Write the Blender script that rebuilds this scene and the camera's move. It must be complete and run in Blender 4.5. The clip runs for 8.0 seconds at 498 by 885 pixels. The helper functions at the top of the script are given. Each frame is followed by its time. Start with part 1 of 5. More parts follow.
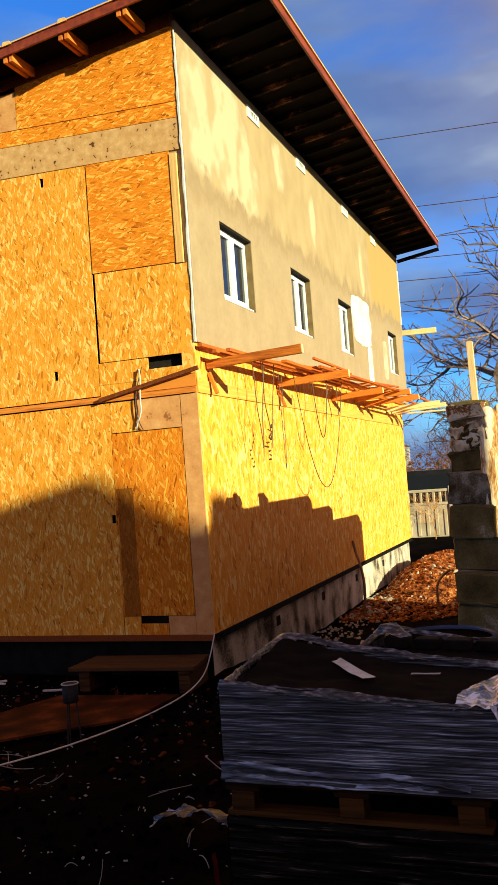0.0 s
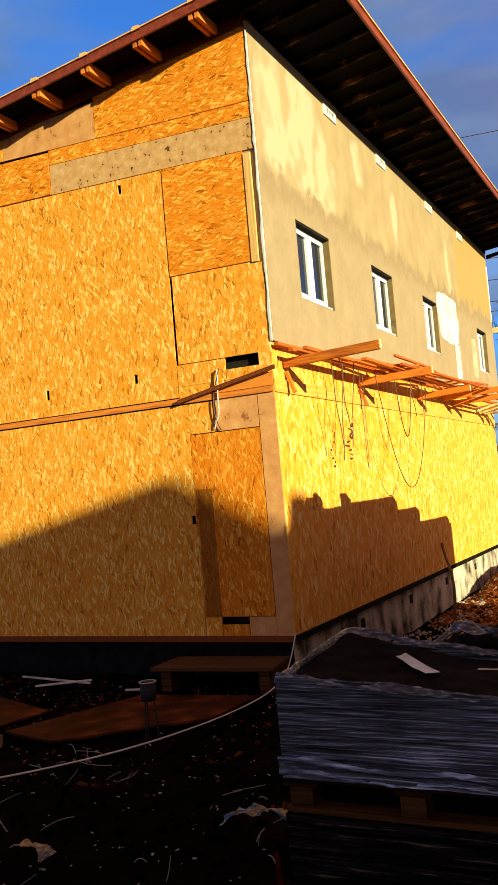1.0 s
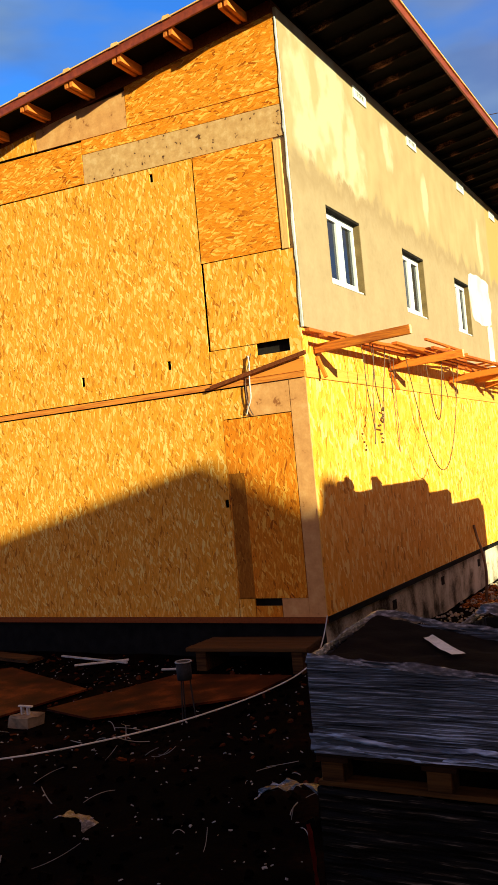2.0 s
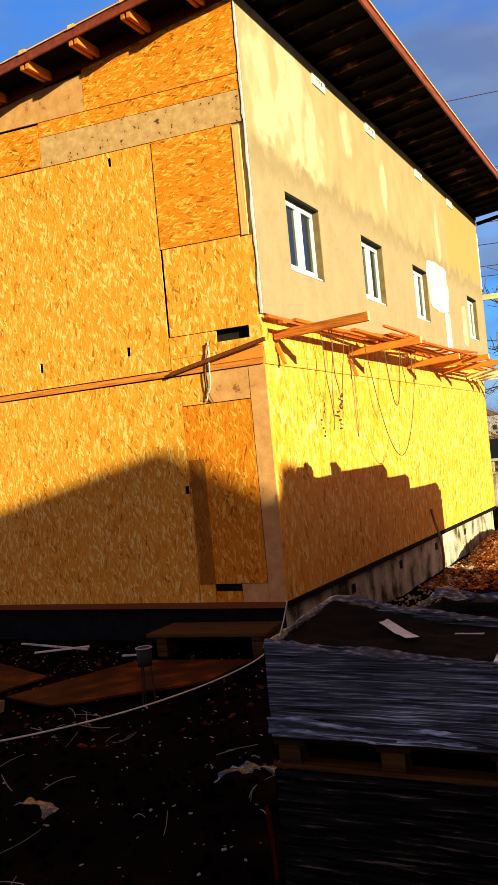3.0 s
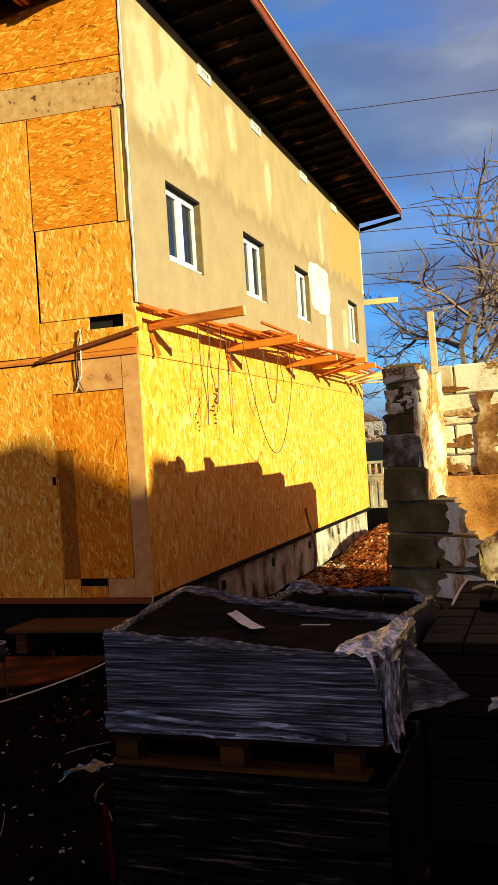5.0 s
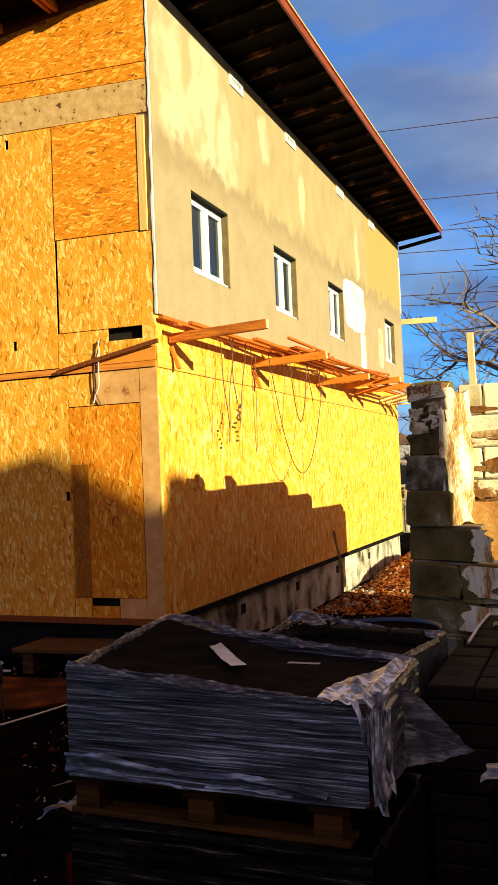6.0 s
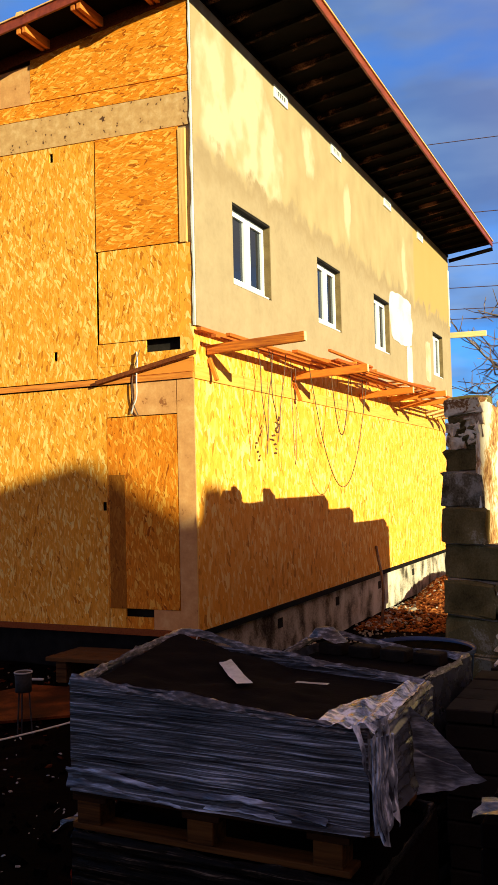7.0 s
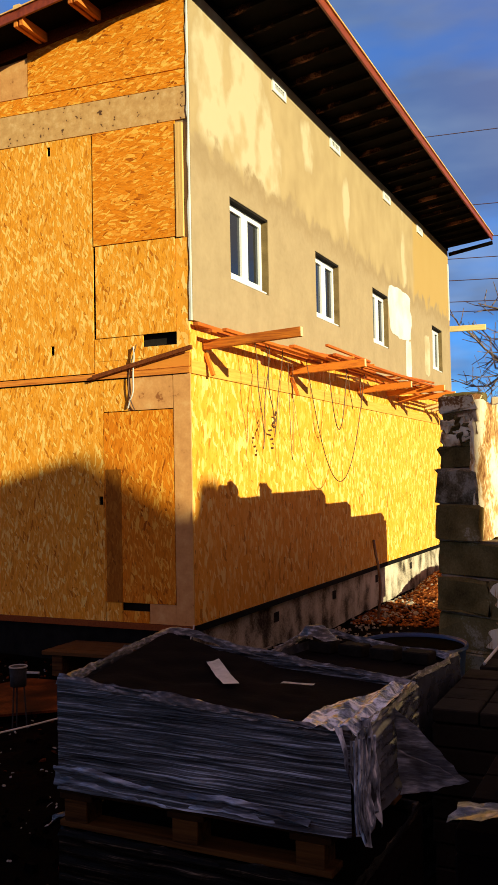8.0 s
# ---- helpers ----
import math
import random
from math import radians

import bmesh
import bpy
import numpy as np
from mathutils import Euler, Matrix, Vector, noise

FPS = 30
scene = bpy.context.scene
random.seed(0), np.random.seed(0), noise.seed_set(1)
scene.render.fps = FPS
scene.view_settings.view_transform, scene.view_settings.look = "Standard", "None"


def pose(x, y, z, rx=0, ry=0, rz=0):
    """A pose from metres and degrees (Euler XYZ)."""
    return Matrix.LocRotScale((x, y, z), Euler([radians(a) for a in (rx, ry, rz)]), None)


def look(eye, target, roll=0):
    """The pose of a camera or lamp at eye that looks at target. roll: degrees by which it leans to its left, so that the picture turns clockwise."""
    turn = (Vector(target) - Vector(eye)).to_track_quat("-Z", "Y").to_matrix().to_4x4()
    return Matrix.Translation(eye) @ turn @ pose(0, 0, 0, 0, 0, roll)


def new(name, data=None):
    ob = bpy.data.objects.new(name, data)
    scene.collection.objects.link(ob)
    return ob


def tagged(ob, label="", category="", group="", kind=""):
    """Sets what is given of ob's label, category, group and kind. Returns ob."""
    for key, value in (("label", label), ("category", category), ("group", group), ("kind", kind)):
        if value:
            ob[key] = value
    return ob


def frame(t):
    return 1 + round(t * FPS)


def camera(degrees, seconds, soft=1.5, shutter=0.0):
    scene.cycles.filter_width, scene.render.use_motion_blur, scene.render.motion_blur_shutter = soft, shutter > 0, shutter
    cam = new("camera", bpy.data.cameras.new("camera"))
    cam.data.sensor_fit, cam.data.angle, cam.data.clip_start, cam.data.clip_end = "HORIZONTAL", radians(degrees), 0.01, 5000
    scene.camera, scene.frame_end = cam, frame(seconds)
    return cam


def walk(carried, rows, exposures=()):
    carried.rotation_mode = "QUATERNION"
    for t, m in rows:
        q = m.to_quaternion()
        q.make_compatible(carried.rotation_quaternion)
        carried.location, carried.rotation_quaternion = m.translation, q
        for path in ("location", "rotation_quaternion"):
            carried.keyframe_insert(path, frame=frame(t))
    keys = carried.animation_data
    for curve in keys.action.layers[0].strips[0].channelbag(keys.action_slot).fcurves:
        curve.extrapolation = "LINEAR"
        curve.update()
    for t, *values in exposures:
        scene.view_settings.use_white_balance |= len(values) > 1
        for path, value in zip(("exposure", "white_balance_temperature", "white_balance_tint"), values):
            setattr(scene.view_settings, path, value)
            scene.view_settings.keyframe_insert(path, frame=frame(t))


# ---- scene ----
cam = camera(32.0, 8.0)
PATH = [
    (0, (3.728, -8.445, 1.590), (3.022, -6.576, 1.676), -4.26),
    (0.5, (3.765, -8.362, 1.546), (2.984, -6.524, 1.649), -4.47),
    (1, (3.839, -8.302, 1.500), (2.938, -6.520, 1.619), -4.85),
    (1.2, (3.854, -8.280, 1.472), (2.917, -6.517, 1.596), -5.07),
    (2.3, (3.920, -8.462, 1.544), (2.949, -6.715, 1.610), -5.21),
    (2.5, (3.916, -8.452, 1.543), (2.960, -6.696, 1.601), -5.33),
    (3, (3.943, -8.450, 1.544), (3.048, -6.662, 1.584), -5.34),
    (3.5, (3.992, -8.457, 1.548), (3.159, -6.639, 1.568), -5.55),
    (4, (4.017, -8.474, 1.549), (3.228, -6.636, 1.552), -5.46),
    (4.5, (4.037, -8.417, 1.521), (3.286, -6.564, 1.517), -5.54),
    (4.7, (4.020, -8.335, 1.489), (3.320, -6.462, 1.493), -5.09),
    (5.8, (4.094, -8.009, 1.449), (3.456, -6.115, 1.507), -1.65),
    (6, (4.111, -7.855, 1.441), (3.369, -5.999, 1.511), -2.31),
    (6.5, (4.227, -7.785, 1.426), (3.367, -5.982, 1.520), -2.15),
    (7, (4.230, -7.735, 1.441), (3.380, -5.927, 1.543), -1.36),
    (7.5, (4.281, -7.819, 1.495), (3.440, -6.007, 1.582), -0.65),
    (8, (4.285, -7.728, 1.479), (3.432, -5.921, 1.561), -1.14),
]
walk(cam, [(t, look(eye, target, roll)) for t, eye, target, roll in PATH], [(0, .95, 5800, 3), (.5, .88, 6150, 7), (1, .89, 6200, 5), (2.4, 1.12, 5850, 1), (3, 1.05, 6100, 2), (3.5, 1.0, 6250, 1), (4.2, .88, 6250, -1), (4.7, .88, 6200, -1), (5.8, 1.03, 6000, -2), (6.5, 1.03, 5950, 0), (7, 1.03, 5850, 3), (7.5, .80, 6050, 6), (8, .74, 6100, 7)])

# ---- light ----
S_SIDE, S_RISE = 0.47, 0.26
SUN = Vector((1.0, -S_SIDE, S_RISE)).normalized()
world = bpy.data.worlds.new("sky")
scene.world = world
world.use_nodes = True
wn, wl = world.node_tree.nodes, world.node_tree.links
wn.clear()


def wnode(kind, **props):
    n = wn.new(kind)
    for k, v in props.items():
        if k == "ramp":
            for i, (p, c) in enumerate(v):
                e = n.color_ramp.elements[i] if i < 2 else n.color_ramp.elements.new(p)
                e.position, e.color = p, c
        else:
            n.inputs[k].default_value = v
    return n


sky = wn.new("ShaderNodeTexSky")
sky.sky_type = "NISHITA"
sky.sun_disc = False
sky.sun_elevation = math.asin(SUN.z)
sky.sun_rotation = math.atan2(SUN.x, SUN.y)
sky.air_density, sky.dust_density, sky.ozone_density = 1.0, 0.2, 3.0
deep = wn.new("ShaderNodeMix")
deep.data_type, deep.blend_type = "RGBA", "MULTIPLY"
deep.inputs["Factor"].default_value, deep.inputs["B"].default_value = 1.0, (0.42, 0.80, 1.42, 1)
place = wn.new("ShaderNodeTexCoord")
spread = wn.new("ShaderNodeMapping")
spread.inputs["Scale"].default_value = (1.4, 1.4, 4.2)
spread.inputs["Location"].default_value = (0.95, 0.3, 0.45)
puff = wnode("ShaderNodeTexNoise", Scale=1.7, Detail=5.0, Roughness=0.5)
cover = wnode("ShaderNodeValToRGB", ramp=[(0.42, (0, 0, 0, 1)), (0.56, (1, 1, 1, 1))])
tone = wnode("ShaderNodeTexNoise", Scale=3.1, Detail=4.0)
toneramp = wnode("ShaderNodeValToRGB", ramp=[(0.38, (0.66, 1.20, 2.65, 1)), (0.55, (1.05, 1.62, 2.95, 1)), (0.68, (2.1, 2.6, 3.6, 1))])
blend = wn.new("ShaderNodeMix")
blend.data_type = "RGBA"
# clouds towards the low sun are lit warm
facing = wn.new("ShaderNodeVectorMath")
facing.operation = "DOT_PRODUCT"
facing.inputs[1].default_value = SUN
near_sun = wnode("ShaderNodeMapRange")
near_sun.inputs["From Min"].default_value, near_sun.inputs["From Max"].default_value = -0.5, 0.9
glow = wn.new("ShaderNodeMix")
glow.data_type = "RGBA"
glow.inputs["B"].default_value = (3.8, 1.65, 0.46, 1)
wl.new(place.outputs["Generated"], facing.inputs[0])
wl.new(facing.outputs["Value"], near_sun.inputs["Value"])
wl.new(near_sun.outputs[0], glow.inputs["Factor"])
back = wnode("ShaderNodeBackground", Strength=0.09)
wout = wn.new("ShaderNodeOutputWorld")
wl.new(place.outputs["Generated"], spread.inputs["Vector"])
wl.new(spread.outputs["Vector"], puff.inputs["Vector"])
wl.new(spread.outputs["Vector"], tone.inputs["Vector"])
wl.new(puff.outputs["Fac"], cover.inputs["Fac"])
wl.new(tone.outputs["Fac"], toneramp.inputs["Fac"])
wl.new(sky.outputs["Color"], deep.inputs["A"])
wl.new(cover.outputs["Color"], blend.inputs["Factor"])
wl.new(deep.outputs["Result"], blend.inputs["A"])
wl.new(toneramp.outputs["Color"], glow.inputs["A"])
wl.new(glow.outputs["Result"], blend.inputs["B"])
haze = wn.new("ShaderNodeMix")
haze.data_type = "RGBA"
haze.inputs["B"].default_value = (3.5, 1.50, 0.42, 1)
veil = wn.new("ShaderNodeMath")
veil.operation = "MULTIPLY"
veil.inputs[1].default_value = 0.52
wl.new(near_sun.outputs[0], veil.inputs[0])
wl.new(veil.outputs[0], haze.inputs["Factor"])
# thin pale cloud low over the horizon
height = wn.new("ShaderNodeSeparateXYZ")
wl.new(place.outputs["Generated"], height.inputs[0])
low = wnode("ShaderNodeMapRange")
low.inputs["From Min"].default_value, low.inputs["From Max"].default_value = 0.34, 0.05
wl.new(height.outputs["Z"], low.inputs["Value"])
streaky = wnode("ShaderNodeValToRGB", ramp=[(0.45, (0, 0, 0, 1)), (0.60, (1, 1, 1, 1))])
wl.new(tone.outputs["Fac"], streaky.inputs["Fac"])
share = wn.new("ShaderNodeMath")
share.operation = "MULTIPLY"
wl.new(low.outputs[0], share.inputs[0])
wl.new(streaky.outputs["Color"], share.inputs[1])
bank = wn.new("ShaderNodeMix")
bank.data_type = "RGBA"
bank.inputs["B"].default_value = (1.9, 2.5, 3.8, 1)
wl.new(share.outputs[0], bank.inputs["Factor"])
wl.new(blend.outputs["Result"], bank.inputs["A"])
wl.new(bank.outputs["Result"], haze.inputs["A"])
wl.new(haze.outputs["Result"], back.inputs["Color"])
wl.new(back.outputs["Background"], wout.inputs["Surface"])

sun = new("sun", bpy.data.lights.new("sun", "SUN"))
sun.data.energy, sun.data.angle, sun.data.color = 4.9, radians(0.5), (1.0, 0.88, 0.54)
sun.matrix_world = look(SUN * 60, (0, 0, 0))


# ---- materials ----
def material(name, rough=0.8, metal=0.0):
    m = bpy.data.materials.new(name)
    m.use_nodes = True
    b = m.node_tree.nodes["Principled BSDF"]
    b.inputs["Roughness"].default_value, b.inputs["Metallic"].default_value = rough, metal
    b.inputs["Specular IOR Level"].default_value = 0.12 if rough > 0.8 else 0.3 if rough > 0.55 else 0.5
    return m, m.node_tree.nodes, m.node_tree.links, b


def ramp(nodes, stops):
    n = nodes.new("ShaderNodeValToRGB")
    for i, (p, c) in enumerate(stops):
        e = n.color_ramp.elements[i] if i < 2 else n.color_ramp.elements.new(p)
        e.position, e.color = p, (*c, 1) if len(c) == 3 else c
    return n


def noisy(name, stops, scale=6.0, stretch=(1, 1, 1), rough=0.85, bump=0.3, metal=0.0, detail=6.0, fine=60.0, vary=0.0):
    """Colour from two sizes of noise, with a fine relief."""
    m, n, l, b = material(name, rough, metal)
    co = n.new("ShaderNodeTexCoord")
    mp = n.new("ShaderNodeMapping")
    mp.inputs["Scale"].default_value = stretch
    big = n.new("ShaderNodeTexNoise")
    big.inputs["Scale"].default_value, big.inputs["Detail"].default_value = scale, detail
    small = n.new("ShaderNodeTexNoise")
    small.inputs["Scale"].default_value, small.inputs["Detail"].default_value = fine, 4
    mix = n.new("ShaderNodeMath")
    mix.operation = "MULTIPLY_ADD"
    mix.inputs[1].default_value = 0.35
    shift = n.new("ShaderNodeMath")
    shift.operation = "MULTIPLY_ADD"
    shift.inputs[1].default_value, shift.inputs[2].default_value = 1.0, -0.17
    r = ramp(n, stops)
    bp = n.new("ShaderNodeBump")
    bp.inputs["Strength"].default_value, bp.inputs["Distance"].default_value = bump, 0.01
    l.new(co.outputs["Object"], mp.inputs["Vector"])
    l.new(mp.outputs["Vector"], big.inputs["Vector"])
    l.new(mp.outputs["Vector"], small.inputs["Vector"])
    l.new(small.outputs["Fac"], mix.inputs[0])
    l.new(big.outputs["Fac"], mix.inputs[2])
    l.new(mix.outputs[0], shift.inputs[0])
    src = shift
    if vary:
        info = n.new("ShaderNodeObjectInfo")
        add = n.new("ShaderNodeMath")
        add.operation = "MULTIPLY_ADD"
        add.inputs[1].default_value = vary
        l.new(info.outputs["Random"], add.inputs[0])
        l.new(shift.outputs[0], add.inputs[2])
        src = add
    l.new(src.outputs[0], r.inputs["Fac"])
    l.new(r.outputs["Color"], b.inputs["Base Color"])
    l.new(mix.outputs[0], bp.inputs["Height"])
    l.new(bp.outputs["Normal"], b.inputs["Normal"])
    return m


def osb(name, dark, mid, light, upright=True, rough=0.62, specks=0.35, fibres=1.0, flake=1.0):
    """Oriented strand board: long flakes of many tints, laid mostly one way."""
    m, n, l, b = material(name, rough)
    co = n.new("ShaderNodeTexCoord")
    sep = n.new("ShaderNodeSeparateXYZ")
    flat = n.new("ShaderNodeMath")
    com = n.new("ShaderNodeCombineXYZ")
    l.new(co.outputs["Object"], sep.inputs[0])
    l.new(sep.outputs["X"], flat.inputs[0])
    l.new(sep.outputs["Y"], flat.inputs[1])
    l.new(flat.outputs[0], com.inputs["X"])
    l.new(sep.outputs["Z"], com.inputs["Z"])
    wob = n.new("ShaderNodeTexNoise")
    wob.inputs["Scale"].default_value = 9.0
    mixv = n.new("ShaderNodeVectorMath")
    mixv.operation = "MULTIPLY_ADD"
    mixv.inputs[1].default_value = (0.022, 0.0, 0.03)
    l.new(com.outputs[0], wob.inputs["Vector"])
    l.new(wob.outputs["Color"], mixv.inputs[0])
    l.new(com.outputs[0], mixv.inputs[2])
    cells = []
    for k, (tilt, w, h) in enumerate(((9, 52, 12.0), (-14, 42, 10.0), (34, 54, 16.0))):
        mp = n.new("ShaderNodeMapping")
        turn = n.new("ShaderNodeVectorRotate")
        turn.rotation_type = "Y_AXIS"
        turn.inputs["Angle"].default_value = radians(tilt + (0 if upright else 90))
        mp.inputs["Scale"].default_value = (w / flake, 1, h / flake ** 0.5)
        mp.inputs["Location"].default_value = (k * 3.7, 0, k * 5.1)
        v = n.new("ShaderNodeTexVoronoi")
        v.inputs["Scale"].default_value, v.inputs["Randomness"].default_value = 1.0, 1.0
        l.new(mixv.outputs[0], turn.inputs["Vector"])
        l.new(turn.outputs[0], mp.inputs["Vector"])
        l.new(mp.outputs[0], v.inputs["Vector"])
        s = n.new("ShaderNodeSeparateColor")
        l.new(v.outputs["Color"], s.inputs[0])
        cells.append((s, v))
    # the upper flakes lie over the lower ones where their number is high
    pick = n.new("ShaderNodeMath")
    pick.operation = "GREATER_THAN"
    pick.inputs[1].default_value = 0.55
    l.new(cells[1][0].outputs["Green"], pick.inputs[0])
    first = n.new("ShaderNodeMix")
    l.new(pick.outputs[0], first.inputs["Factor"])
    l.new(cells[0][0].outputs["Red"], first.inputs["A"])
    l.new(cells[1][0].outputs["Red"], first.inputs["B"])
    pick2 = n.new("ShaderNodeMath")
    pick2.operation = "GREATER_THAN"
    pick2.inputs[1].default_value = 0.8
    l.new(cells[2][0].outputs["Green"], pick2.inputs[0])
    second = n.new("ShaderNodeMix")
    l.new(pick2.outputs[0], second.inputs["Factor"])
    l.new(first.outputs["Result"], second.inputs["A"])
    l.new(cells[2][0].outputs["Red"], second.inputs["B"])
    cloud = n.new("ShaderNodeTexNoise")
    cloud.inputs["Scale"].default_value = 2.2
    l.new(com.outputs[0], cloud.inputs["Vector"])
    add = n.new("ShaderNodeMath")
    add.operation = "MULTIPLY_ADD"
    add.inputs[1].default_value = 0.30
    l.new(cloud.outputs["Fac"], add.inputs[0])
    l.new(second.outputs["Result"], add.inputs[2])
    sub = n.new("ShaderNodeMath")
    sub.operation = "SUBTRACT"
    sub.inputs[1].default_value = 0.15
    l.new(add.outputs[0], sub.inputs[0])
    blend3 = lambda p, q, k: [(1 - k) * x + k * y for x, y in zip(p, q)]
    r = ramp(n, [(0.0, dark), (0.05, blend3(dark, mid, 0.55)), (0.15, blend3(dark, mid, 0.86)), (0.5, mid),
                 (0.78, blend3(mid, light, 0.30)), (0.93, light)])
    l.new(sub.outputs[0], r.inputs["Fac"])
    # small dark bark specks, and a fibrous grain inside the flakes
    grain = n.new("ShaderNodeTexNoise")
    grain.inputs["Scale"].default_value, grain.inputs["Detail"].default_value = 1.0, 4
    gmap = n.new("ShaderNodeMapping")
    gmap.inputs["Scale"].default_value = (95, 1, 13) if upright else (13, 1, 95)
    l.new(com.outputs[0], gmap.inputs["Vector"])
    l.new(gmap.outputs[0], grain.inputs["Vector"])
    fibre = ramp(n, [(0.28, (0.80, 0.74, 0.66)), (0.62, (1.06, 1.08, 1.12))])
    l.new(grain.outputs["Fac"], fibre.inputs["Fac"])
    spot = n.new("ShaderNodeTexNoise")
    spot.inputs["Scale"].default_value, spot.inputs["Detail"].default_value = 1.0, 2
    smap = n.new("ShaderNodeMapping")
    smap.inputs["Scale"].default_value = (52, 1, 17) if upright else (17, 1, 52)
    l.new(com.outputs[0], smap.inputs["Vector"])
    l.new(smap.outputs[0], spot.inputs["Vector"])
    bark = ramp(n, [(0.675, (1, 1, 1)), (0.71, (specks, specks * 0.75, specks * 0.55))])
    l.new(spot.outputs["Fac"], bark.inputs["Fac"])
    one, two = n.new("ShaderNodeMix"), n.new("ShaderNodeMix")
    for k in (one, two):
        k.data_type, k.blend_type = "RGBA", "MULTIPLY"
        k.inputs["Factor"].default_value = 1.0
    one.inputs["Factor"].default_value = fibres
    l.new(r.outputs["Color"], one.inputs["A"])
    l.new(fibre.outputs["Color"], one.inputs["B"])
    l.new(one.outputs["Result"], two.inputs["A"])
    l.new(bark.outputs["Color"], two.inputs["B"])
    l.new(two.outputs["Result"], b.inputs["Base Color"])
    bp = n.new("ShaderNodeBump")
    bp.inputs["Strength"].default_value, bp.inputs["Distance"].default_value = 0.35, 0.004
    l.new(second.outputs["Result"], bp.inputs["Height"])
    l.new(bp.outputs["Normal"], b.inputs["Normal"])
    return m


def wood(name, dark, light, along="x", rough=0.7):
    s = {"x": (1.2, 22, 22), "y": (22, 1.2, 22), "z": (22, 22, 1.2)}[along]
    return noisy(name, [(0.3, dark), (0.7, light)], 2.0, s, rough, 0.25, fine=9.0, vary=0.25)


M_OSB = osb("osb_board", (0.47, 0.152, 0.009), (0.80, 0.33, 0.021), (0.90, 0.60, 0.15), specks=0.36)
M_OSB_DARK = osb("osb_board_dark", (0.36, 0.09, 0.004), (0.75, 0.24, 0.008), (0.88, 0.48, 0.07), upright=False, specks=0.36)
M_OSB_DOOR = osb("osb_door", (0.34, 0.085, 0.004), (0.70, 0.215, 0.007), (0.84, 0.42, 0.05), specks=0.3)
M_OSB_PALE = osb("osb_board_pale", (0.50, 0.18, 0.012), (0.84, 0.365, 0.032), (0.92, 0.64, 0.19), specks=0.3, fibres=0.6, flake=2.0)
# Darkened strand board: the deeper shadow on the door, as colour.
M_OSB_SHADOW = osb("osb_shadow_strip", (0.18, 0.055, 0.004), (0.33, 0.11, 0.007), (0.42, 0.165, 0.015))
M_CEMENT = noisy("cement_board", [(0.30, (0.30, 0.115, 0.035)), (0.36, (0.56, 0.265, 0.085)), (0.55, (0.64, 0.32, 0.105)), (0.75, (0.70, 0.40, 0.15))], 7.0, rough=0.9, fine=40)
M_SPECKLED = noisy("speckled_cement", [(0.325, (0.10, 0.05, 0.025)), (0.345, (0.50, 0.28, 0.10)), (0.55, (0.58, 0.345, 0.13)), (0.75, (0.66, 0.43, 0.19))], 11.0, rough=0.9, detail=3.0, fine=34)
M_TIMBER_X = wood("timber_x", (0.38, 0.085, 0.008), (0.72, 0.25, 0.025), "x")
M_BRACKET = wood("stained_bracket", (0.24, 0.046, 0.003), (0.60, 0.175, 0.009), "x")
M_LATH_Y = wood("stained_batten", (0.22, 0.034, 0.003), (0.52, 0.12, 0.007), "y")
M_TIMBER_Y = wood("timber_y", (0.34, 0.075, 0.008), (0.66, 0.21, 0.022), "y")
M_TIMBER_Z = wood("timber_z", (0.55, 0.30, 0.07), (0.75, 0.47, 0.15), "z")
M_RAIL = wood("planed_rail", (0.55, 0.27, 0.03), (0.74, 0.42, 0.07), "y")
M_PALE_X = wood("pale_plank", (0.60, 0.42, 0.15), (0.80, 0.62, 0.28), "x")
M_RAFTER = wood("rafter_stain", (0.10, 0.025, 0.008), (0.22, 0.06, 0.015), "y")
# Near black: the shade under the overhang is put into the colour.
M_ROOFSHADE = noisy("shaded_roof_underside", [(0.3, (0.0015, 0.001, 0.001)), (0.7, (0.006, 0.003, 0.0025))], 4.0, rough=0.9)
# Same eave shade in the colour; pale noise spots stand for sunlit glints.
M_EAVE_SHADED = noisy("shaded_eave_timber", [(0.38, (0.002, 0.001, 0.0008)), (0.56, (0.006, 0.0025, 0.002)), (0.62, (0.05, 0.018, 0.010)), (0.70, (0.20, 0.075, 0.040))], 3.2, (1, 1, 1), 0.85, 0.2)
M_FASCIA = noisy("fascia_paint", [(0.3, (0.13, 0.018, 0.004)), (0.7, (0.28, 0.048, 0.008))], 3.0, (6, 1, 6), 0.45, 0.1)
# Brightened to yellow: the sunlit highlight on the roof edge is in the colour.
M_EDGE = noisy("roof_edge_metal", [(0.3, (0.66, 0.34, 0.09)), (0.7, (0.82, 0.56, 0.20))], 3.0, (4, 1, 4), 0.4, 0.1)
M_CONCRETE = noisy("plinth_concrete", [(0.30, (0.035, 0.027, 0.017)), (0.40, (0.14, 0.115, 0.078)), (0.52, (0.40, 0.345, 0.25)), (0.66, (0.58, 0.52, 0.40))], 3.0, (1, 1, 0.8), 0.92, 0.5)
M_MEMBRANE = noisy("bitumen_strip", [(0.3, (0.003, 0.0027, 0.0025)), (0.7, (0.010, 0.009, 0.008))], 8.0, rough=0.7)
# Near black for the dark of wall gaps, holes and the room.
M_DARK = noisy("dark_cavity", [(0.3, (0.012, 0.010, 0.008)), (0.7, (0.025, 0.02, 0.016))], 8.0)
M_PVC = noisy("white_pvc", [(0.3, (0.74, 0.76, 0.78)), (0.7, (0.80, 0.81, 0.82))], 3.0, rough=0.28, bump=0.02)
